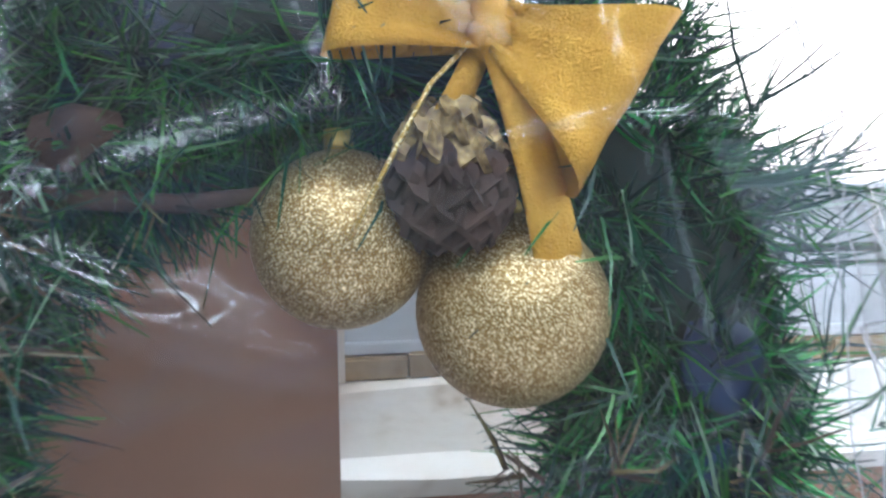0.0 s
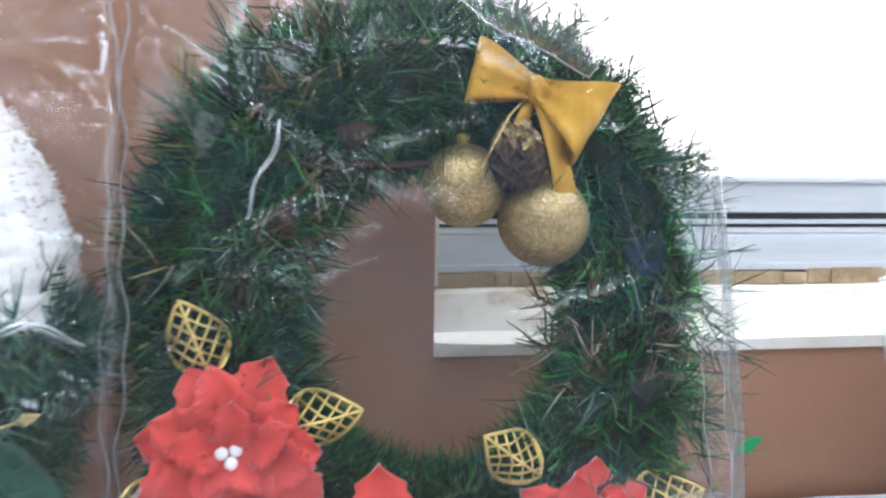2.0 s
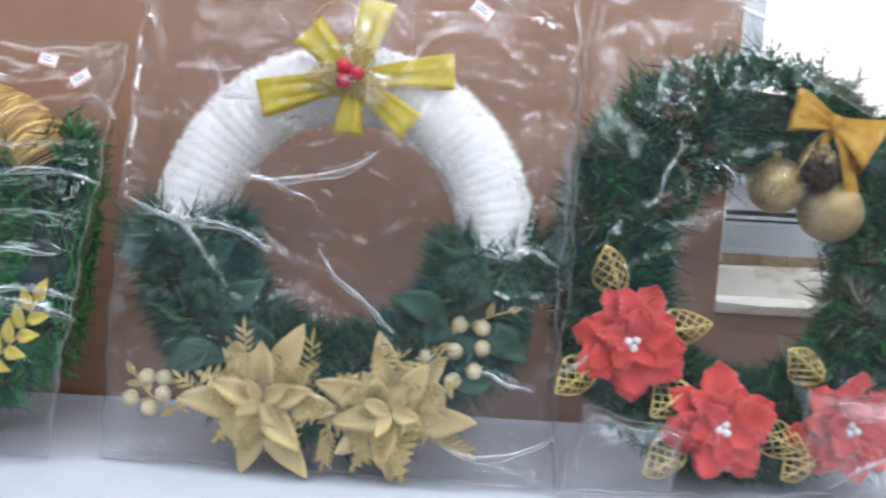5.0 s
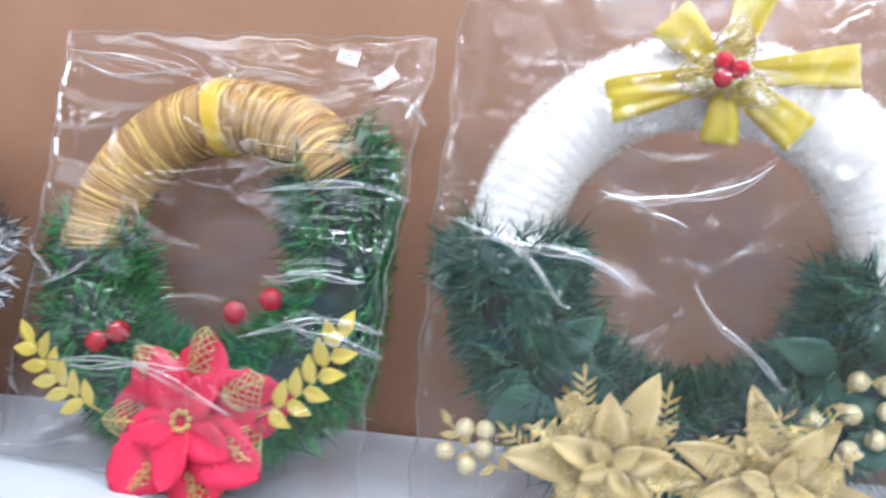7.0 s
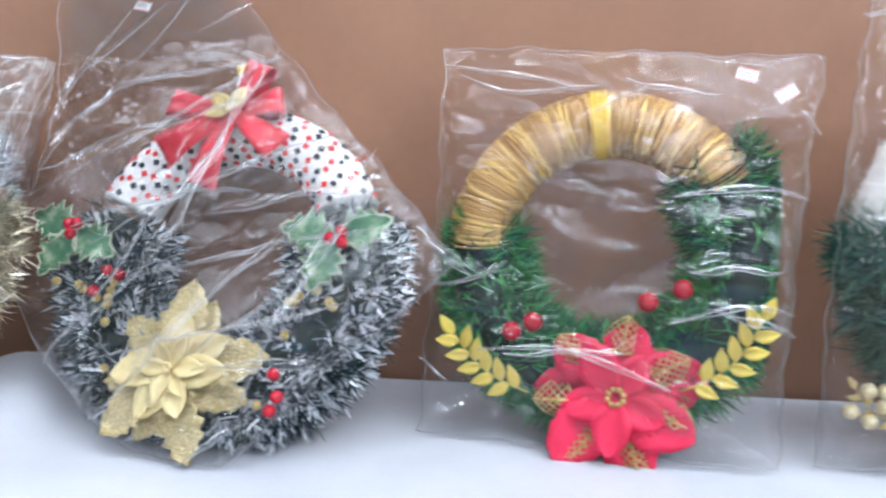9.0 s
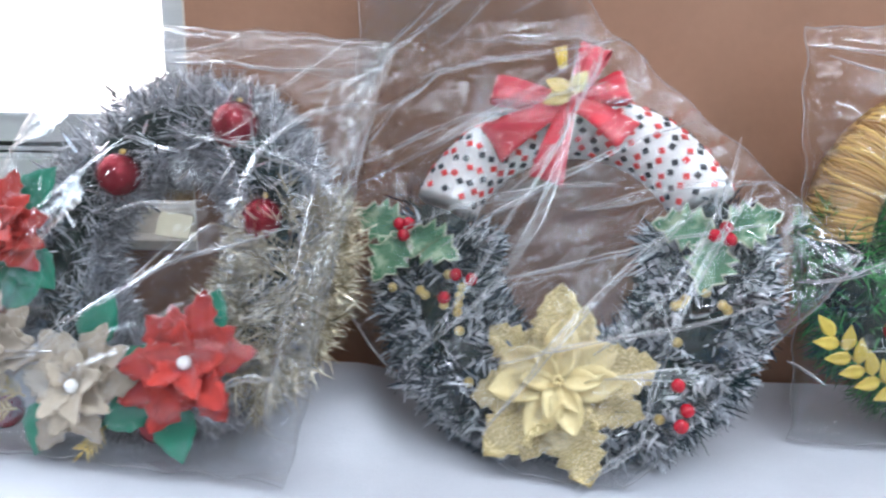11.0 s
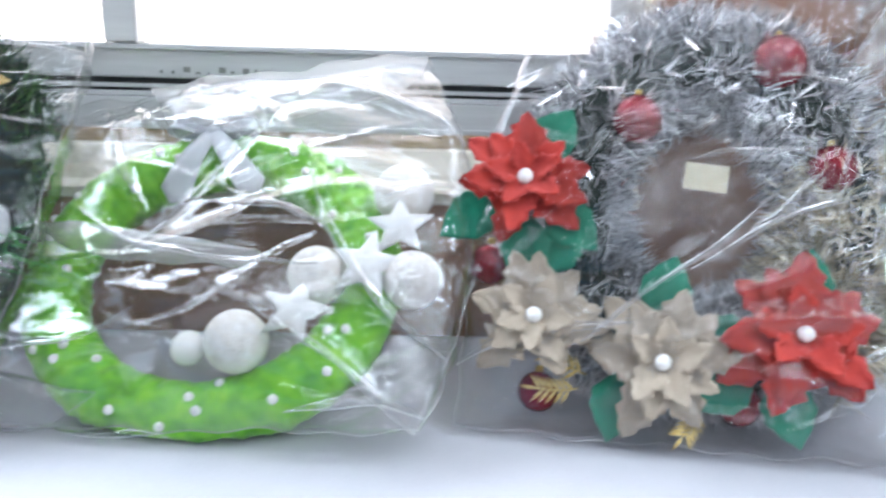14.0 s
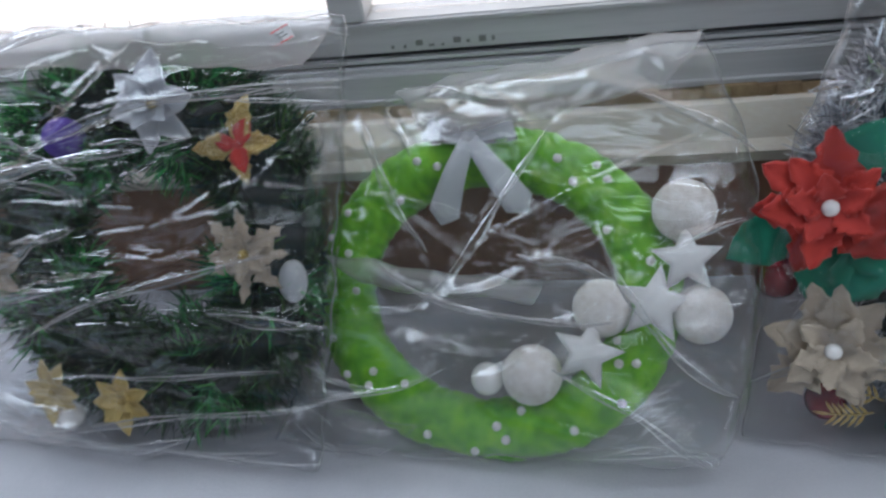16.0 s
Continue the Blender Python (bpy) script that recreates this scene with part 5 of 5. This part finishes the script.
for i in range(20):
    t = radians(rnd.choice([rnd.uniform(190, 240), rnd.uniform(300, 355)]))
    r = 0.12 + rnd.uniform(-0.03, 0.03)
    spots.append((0.005 + r * math.cos(t), 0.185 + r * math.sin(t), 0.004))
beads(W, "bead", M_GLIT, spots, 0.0042, 0.006, "gold bead", 7)
bow = part("bow_knot", ball(0.009, 8), M_BOWR, W, "red satin ribbon bow", Matrix.Translation((-0.002, 0.322, 0.006)))
for ang, ln, w in ((18, 0.05, 0.03), (172, 0.07, 0.026), (70, 0.058, 0.028)):
    part("loop", ribbon_loop(ln, 0.012, w, 0.013, ang, (0, 0, 0), seed=ang), M_BOWR, bow)
for ang, ln, w in ((258, 0.078, 0.03), (214, 0.08, 0.036), (328, 0.06, 0.034)):
    part("tail", ribbon_tail(ln, 0.013, w, ang, (0, 0, 0.002), 0.008, 0.05), M_BOWR, bow)
gl = sheet_mesh("gold_leaf", slab(petal(0.026, 0.016, 0.15, 0.1), 0.0005), M_GLIT)
for ang in (150, 60, 205):
    part("gold_leaf", gl, None, W, "gold glitter leaf", Matrix.Translation((-0.002, 0.324, 0.017)) @ Matrix.Rotation(radians(ang), 4, "Z") @ Matrix.Rotation(radians(-12), 4, "Y"))
part("hook_ribbon", ribbon_loop(0.022, 0.008, 0.012, 0.005, 100, (-0.012, 0.366, -0.01)), M_YBAND, W, "small yellow hanging loop")
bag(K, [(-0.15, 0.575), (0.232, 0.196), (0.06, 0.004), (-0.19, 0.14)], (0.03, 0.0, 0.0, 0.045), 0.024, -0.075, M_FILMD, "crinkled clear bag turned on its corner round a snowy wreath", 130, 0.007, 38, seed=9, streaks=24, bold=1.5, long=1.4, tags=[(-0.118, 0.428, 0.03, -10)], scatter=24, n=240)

# ---- silver tinsel wreath with felt flowers ----
K = "tinsel"
W = thing("wreath", K, "silver tinsel wreath with red and cream felt flowers", "wreath", GROUP)
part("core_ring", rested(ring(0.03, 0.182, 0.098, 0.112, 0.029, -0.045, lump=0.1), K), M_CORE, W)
rng = np.random.default_rng(51)
foliage("tinsel", M_SILV, W, needles(rng, 0.025, 0.184, 0.1, 0.115, -0.045, 0.026, [(0, 360)], 2300, 12, 0.018, 0.021, 0.0011, K, -0.4, 0.9, curl=0.1, limit=(-0.1, 0.006)), "shiny silver tinsel strips")
rng = np.random.default_rng(53)
# wide bright strips laid over the tinsel to paint its glints
foliage("broad_tinsel", M_FOIL, W, needles(rng, 0.025, 0.184, 0.1, 0.115, -0.04, 0.03, [(-20, 190)], 170, 4, 0.02, 0.02, 0.0028, K, 0.0, 0.9, spread=0.9, curl=0.05, limit=(-0.09, 0.012)), "wide flat silver foil strips painting tinsel glints")
rng = np.random.default_rng(52)
foliage("champagne_tinsel", M_BEIG, W, needles(rng, 0.035, 0.184, 0.102, 0.115, -0.042, 0.032, [(-50, 18)], 560, 12, 0.024, 0.019, 0.0012, K, 0.0, 0.9, curl=0.1, limit=(-0.1, 0.009)), "champagne gold tinsel strips")
for x, y, r in ((0.074, 0.293, 0.021), (-0.027, 0.244, 0.019), (0.112, 0.212, 0.018), (-0.129, 0.126, 0.0155), (-0.087, 0.036, 0.0145), (0.051, 0.04, 0.016)):
    b = part("bauble", ball(r, 16), M_RBALL, W, "dark red bauble", Matrix.Translation((x, y, -0.018)))
    part("cap", tube([(0, r - 0.001, 0), (0, r + 0.004, 0)], 0.003, 8), M_LACE, b)
gleaf = sheet_mesh("felt_leaf", slab(petal(0.05, 0.036, 0.1, 0.08, 0.05, power=0.85), 0.0012), M_GRNF)
for x, y, a in ((-0.1, 0.16, 262), (-0.092, 0.118, 60), (-0.01, 0.09, 75), (0.085, 0.1, 80), (0.06, 0.085, 190), (0.07, 0.06, 290), (-0.03, 0.055, 260), (-0.09, 0.17, 320), (0.055, 0.062, 215), (-0.1, 0.2, 60), (-0.125, 0.17, 215)):
    part("felt_leaf", gleaf, None, W, "green felt leaf", Matrix.Translation((x, y, 0.001)) @ Matrix.Rotation(radians(a), 4, "Z") @ Matrix.Rotation(radians(-4), 4, "Y"))


def felt(n1, l1, l2):
    o = dict(cup=0.18, droop=0.05, teeth=0.17, power=0.88, tip=0.9, nu=10, ruffle=0.08)
    return [(n1, l1, l1 * 0.58, 3, 0, 0.003, o, 0), (n1 - 1, l1 * 0.86, l1 * 0.5, 9, 28, 0.006, o, 0), (n1 - 1, l2 * 0.85, l2 * 0.55, 24, 8, 0.009, o, 0)]


for x, y, turn, mat, s, lb in ((-0.106, 0.185, 20, M_CRIM, 0.95, "scarlet felt poinsettia with pearl"), (-0.093, 0.087, 50, M_CREAM, 0.95, "taupe cream felt flower with pearl"),
                               (-0.006, 0.062, 5, M_CREAM, 1.02, "taupe cream felt flower with pearl"), (0.084, 0.088, 80, M_CRIM, 1.12, "scarlet felt poinsettia with pearl")):
    flower("felt_flower", W, (x, y, 0.006), felt(6, 0.052 * s, 0.037 * s), [mat], [(0, 0, 0.012, 0.0058, M_PEARL, "pearl")], lb, turn)
for x, y, a in ((-0.06, 0.04, 200), (0.02, 0.035, 250), (-0.055, 0.05, 170)):
    sprig(W, "glitter_sprig", (x, y), (x + 0.03 * math.cos(radians(a)), y + 0.03 * math.sin(radians(a)) + 0.008), 0.004, M_GLIT, 12, 0.012, 0.0025, 0.05, "gold glitter sprig")
part("paper_label", moved(brick(-0.016, 0.016, -0.0105, 0.0105, -0.0004, 0.0004), Matrix.Translation((0.027, 0.205, -0.03)) @ Matrix.Rotation(radians(-5), 4, "Z")), M_LABEL, W, "cream paper label inside the ring", None, False)
bag(K, [(-0.085, 0.37), (0.212, 0.358), (0.172, 0.008), (-0.14, 0.006)], (0.022, -0.008, 0.006, 0), 0.026, -0.09, M_FILMD, "clear glossy bag round a silver tinsel wreath", 56, 0.0045, 18, seed=12, streaks=14, bold=1.0, scatter=24,
    flaps=[([(-0.02, 0.372), (0.21, 0.36), (0.2, 0.325), (0.01, 0.338)], 0.012, M_VEIL), ([(0.165, 0.33), (0.207, 0.34), (0.176, 0.04), (0.15, 0.04)], 0.014, M_VEIL)])

# ---- lime green plush wreath ----
K = "lime"
W = thing("wreath", K, "lime green plush wreath with pearls, foam balls and stars", "wreath", GROUP)
C = (-0.059, 0.1395)
part("plush_ring", rested(ring(C[0], C[1], 0.1225, 0.1085, 0.0235, -0.02, 0, 360, 240, 24, 0.1, 0.8, 31, 0.06), K), M_LIME, W, "lime green crushed plush ring")
pearl_at = []
for i in range(34):
    t = radians(i * 360 / 34 + 7 * math.sin(i * 5.1))
    f = radians((55, 105, 80, 130, 65)[i % 5])
    pearl_at.append((C[0] + (0.1225 + 0.0236 * math.cos(f)) * math.cos(t), C[1] + (0.1085 + 0.0236 * math.cos(f)) * math.sin(t), -0.02 + 0.0245 * math.sin(f)))
beads(W, "pearl", M_PEARL, pearl_at, 0.0036, 0.004, "small white pearl", 8)
for x, y, w, r in ((0.083, 0.209, 0.006, 0.0228), (0.031, 0.134, 0.008, 0.0215), (0.1, 0.136, 0.008, 0.021), (-0.016, 0.08, 0.006, 0.0225)):
    part("foam_ball", ball(r, 18), M_FOAM, W, "white beaded foam ball", Matrix.Translation((x, y, w)))
part("pearl_ball", ball(0.0125, 12), M_PEARL, W, "pearly white ball", Matrix.Translation((-0.05, 0.073, 0.004)))
for x, y, a, r in ((0.087, 0.173, 25, 0.026), (0.068, 0.14, 85, 0.029), (0.024, 0.101, 80, 0.027)):
    part("star", star(r, r * 0.46, 0.007, a, (x, y, 0.02)), M_STAR, W, "puffy matt white star")
bow = part("bow_knot", ball(0.007, 8), M_BOWW, W, "white organza ribbon bow", Matrix.Translation((-0.08, 0.256, 0.008)))
for ang, ln, w in ((20, 0.036, 0.026), (165, 0.036, 0.026)):
    part("loop", ribbon_loop(ln, 0.012, w, 0.01, ang, (0, 0, 0), seed=ang), M_BOWW, bow)
for ang, ln in ((257, 0.062), (312, 0.066)):
    part("tail", ribbon_tail(ln, 0.012, 0.024, ang, (0, 0, 0.003), 0.006, -0.4), M_BOWW, bow)
bag(K, [(-0.212, 0.272), (0.086, 0.34), (0.118, 0.03), (-0.215, 0.002)], (-0.012, 0.036, 0.0, 0), 0.05, -0.03, M_FILML, "clear cellophane bag round a lime green wreath", 46, 0.0062, -4, seed=14, scatter=24, wide=0.009, streaks=16, bold=1.4, long=1.3, flaps=[([(-0.19, 0.156), (-0.012, 0.147), (-0.02, 0.132), (-0.155, 0.134)], 0.02), ([(-0.2, 0.045), (-0.1, 0.03), (-0.13, 0.006), (-0.213, 0.006)], 0.02, M_VEIL), ([(-0.14, 0.288), (0.086, 0.339), (0.066, 0.3), (-0.11, 0.25)], 0.012)])

# ---- dark green wreath with small ornaments ----
K = "dark"
W = thing("wreath", K, "dark green pine wreath with small gold and white ornaments", "wreath", GROUP)
C = (0.008, 0.176)
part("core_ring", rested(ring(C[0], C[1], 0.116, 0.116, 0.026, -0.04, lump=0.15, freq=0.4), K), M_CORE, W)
rng = np.random.default_rng(71)
foliage("needles", M_DGRN, W, needles(rng, C[0], C[1], 0.116, 0.116, -0.038, 0.027, [(0, 360)], 1350, 13, 0.017, 0.02, 0.0013, K, -0.4, 0.85, limit=(-0.08, 0.006), sides=(-0.17, 0.148)), "deep green pine needles")
rng = np.random.default_rng(72)
foliage("bright_needles", M_EMER, W, needles(rng, C[0], C[1], 0.108, 0.11, -0.03, 0.03, [(55, 75), (110, 150), (-22, -8), (190, 215), (-70, -55)], 190, 14, 0.026, 0.02, 0.0014, K, 0.1, 0.85, limit=(-0.08, 0.009)), "bright green tufts")
small = [(7, 0.026, 0.014, 12, 0, 0.002, dict(cup=0.2, droop=0.1, power=0.95), 0), (5, 0.017, 0.01, 32, 20, 0.004, dict(cup=0.2, droop=0.1, power=0.95), 0)]
wide = [(6, 0.036, 0.022, 15, 0, 0.002, dict(cup=0.25, droop=0.05, power=0.9, ruffle=0.1), 0), (5, 0.026, 0.018, 45, 20, 0.004, dict(cup=0.25, droop=0.05, power=0.9), 0)]
flower("gold_flower", W, (-0.07, 0.055, 0.005), small, [M_PALEG], [(0, 0, 0.006, 0.003, M_GLIT, "stamen")], "small pale gold flower", 10)
flower("gold_flower", W, (-0.004, 0.053, 0.006), small, [M_GOLDP], [(0, 0, 0.006, 0.003, M_GLIT, "stamen")], "small gold flower", 30)
flower("white_flower", W, (0.042, 0.288, 0.004), wide, [M_BOWW], [(0, 0, 0.008, 0.004, M_PALEG, "stamen")], "white fabric rose", 15)
flower("lace_flower", W, (0.11, 0.177, 0.004), [(8, 0.036, 0.014, 8, 0, 0.002, dict(cup=0.1, droop=0.1, teeth=0.3, ruffle=0.2), 0), (6, 0.024, 0.012, 28, 20, 0.004, dict(cup=0.2, droop=0.1, teeth=0.3), 0)], [M_CREAM], [(0, 0, 0.008, 0.004, M_GLIT, "stamen")], "cream lace flower", 0)
flower("red_flower", W, (0.108, 0.258, 0.004), [(3, 0.02, 0.014, 10, 130, 0.004, dict(cup=0.2, droop=0.1), 0), (4, 0.034, 0.018, 10, -40, 0.002, dict(cup=0.2, droop=0.1, teeth=0.15), 1)], [M_RED, M_GLIT], None, "small red flower with gold leaves", 40)
flower("cream_flower", W, (-0.118, 0.16, 0.002), wide, [M_CREAM], [(0, 0, 0.008, 0.004, M_PALEG, "stamen")], "cream fabric flower", 15)
part("foam_ball", ball(0.0165, 14), M_PURP, W, "violet foam ball", Matrix.Translation((-0.051, 0.262, -0.006)))
part("pearl_ball", ball(0.0115, 12), M_PEARL, W, "pearly white ball", Matrix.Translation((-0.061, 0.033, 0.002)))
part("white_bud", ball(0.011, 10, (0, 0, 0), 1.5), M_BOWW, W, "white fabric bud", Matrix.Translation((0.142, 0.155, -0.004)))
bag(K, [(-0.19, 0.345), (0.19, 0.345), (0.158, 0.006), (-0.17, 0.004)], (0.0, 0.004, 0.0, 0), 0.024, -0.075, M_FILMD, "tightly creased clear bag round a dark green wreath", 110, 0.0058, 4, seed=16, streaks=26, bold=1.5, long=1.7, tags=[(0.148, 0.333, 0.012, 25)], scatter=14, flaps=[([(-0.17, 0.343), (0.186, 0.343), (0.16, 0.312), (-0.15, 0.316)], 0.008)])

# ---- jute rope wreath in milky polythene ----
K = "rope"
W = thing("wreath", K, "natural jute rope wreath with red gingham ribbon", "wreath", GROUP)
part("rope_ring", rested(ring(0.0, 0.085, 0.12, 0.06, 0.024, -0.005, 0, 360, 160, 18, 0.08, 0.8, 36, 0.12), K), M_ROPE, W, "coarse jute rope ring")
ging = [ribbon_tail(0.09, 0.028, 0.03, 8, (-0.1, 0.15, 0.02), 0.004, 0.0)]
part("ribbon", joined(*ging), M_DOTW, W, "white gingham ribbon")
checks = [brick(x, x + 0.009, y, y + 0.009, 0.0345, 0.0355) for i, x in enumerate((0.004, 0.022, 0.04, 0.058, 0.076)) for y in ((-0.012, 0.003) if i % 2 else (-0.0045,))]
part("red_checks", moved(joined(*checks), Matrix.Translation((-0.1, 0.15, -0.006)) @ Matrix.Rotation(radians(8), 4, "Z")), M_PRED, W, "red gingham checks", None, False)
bag(K, [(-0.13, 0.255), (0.17, 0.25), (0.18, 0.01), (-0.195, 0.006)], (0.004, 0.0, 0.01, 0), 0.04, -0.03, M_MILK, "milky polythene bag round a jute rope wreath", 50, 0.006, 0, seed=18, tags=[(-0.098, 0.222, 0.052, 5)], scatter=40,
    flaps=[([(-0.122, 0.25), (0.165, 0.25), (0.17, 0.165), (-0.15, 0.172)], 0.024, M_MILKF), ([(-0.16, 0.122), (0.17, 0.124), (0.17, 0.108), (-0.13, 0.104)], 0.026, M_MILKF), ([(-0.13, 0.078), (0.17, 0.07), (0.17, 0.06), (-0.1, 0.06)], 0.026, M_MILKF), ([(-0.19, 0.06), (-0.12, 0.05), (-0.11, 0.008), (-0.195, 0.008)], 0.026, M_MILKF)])
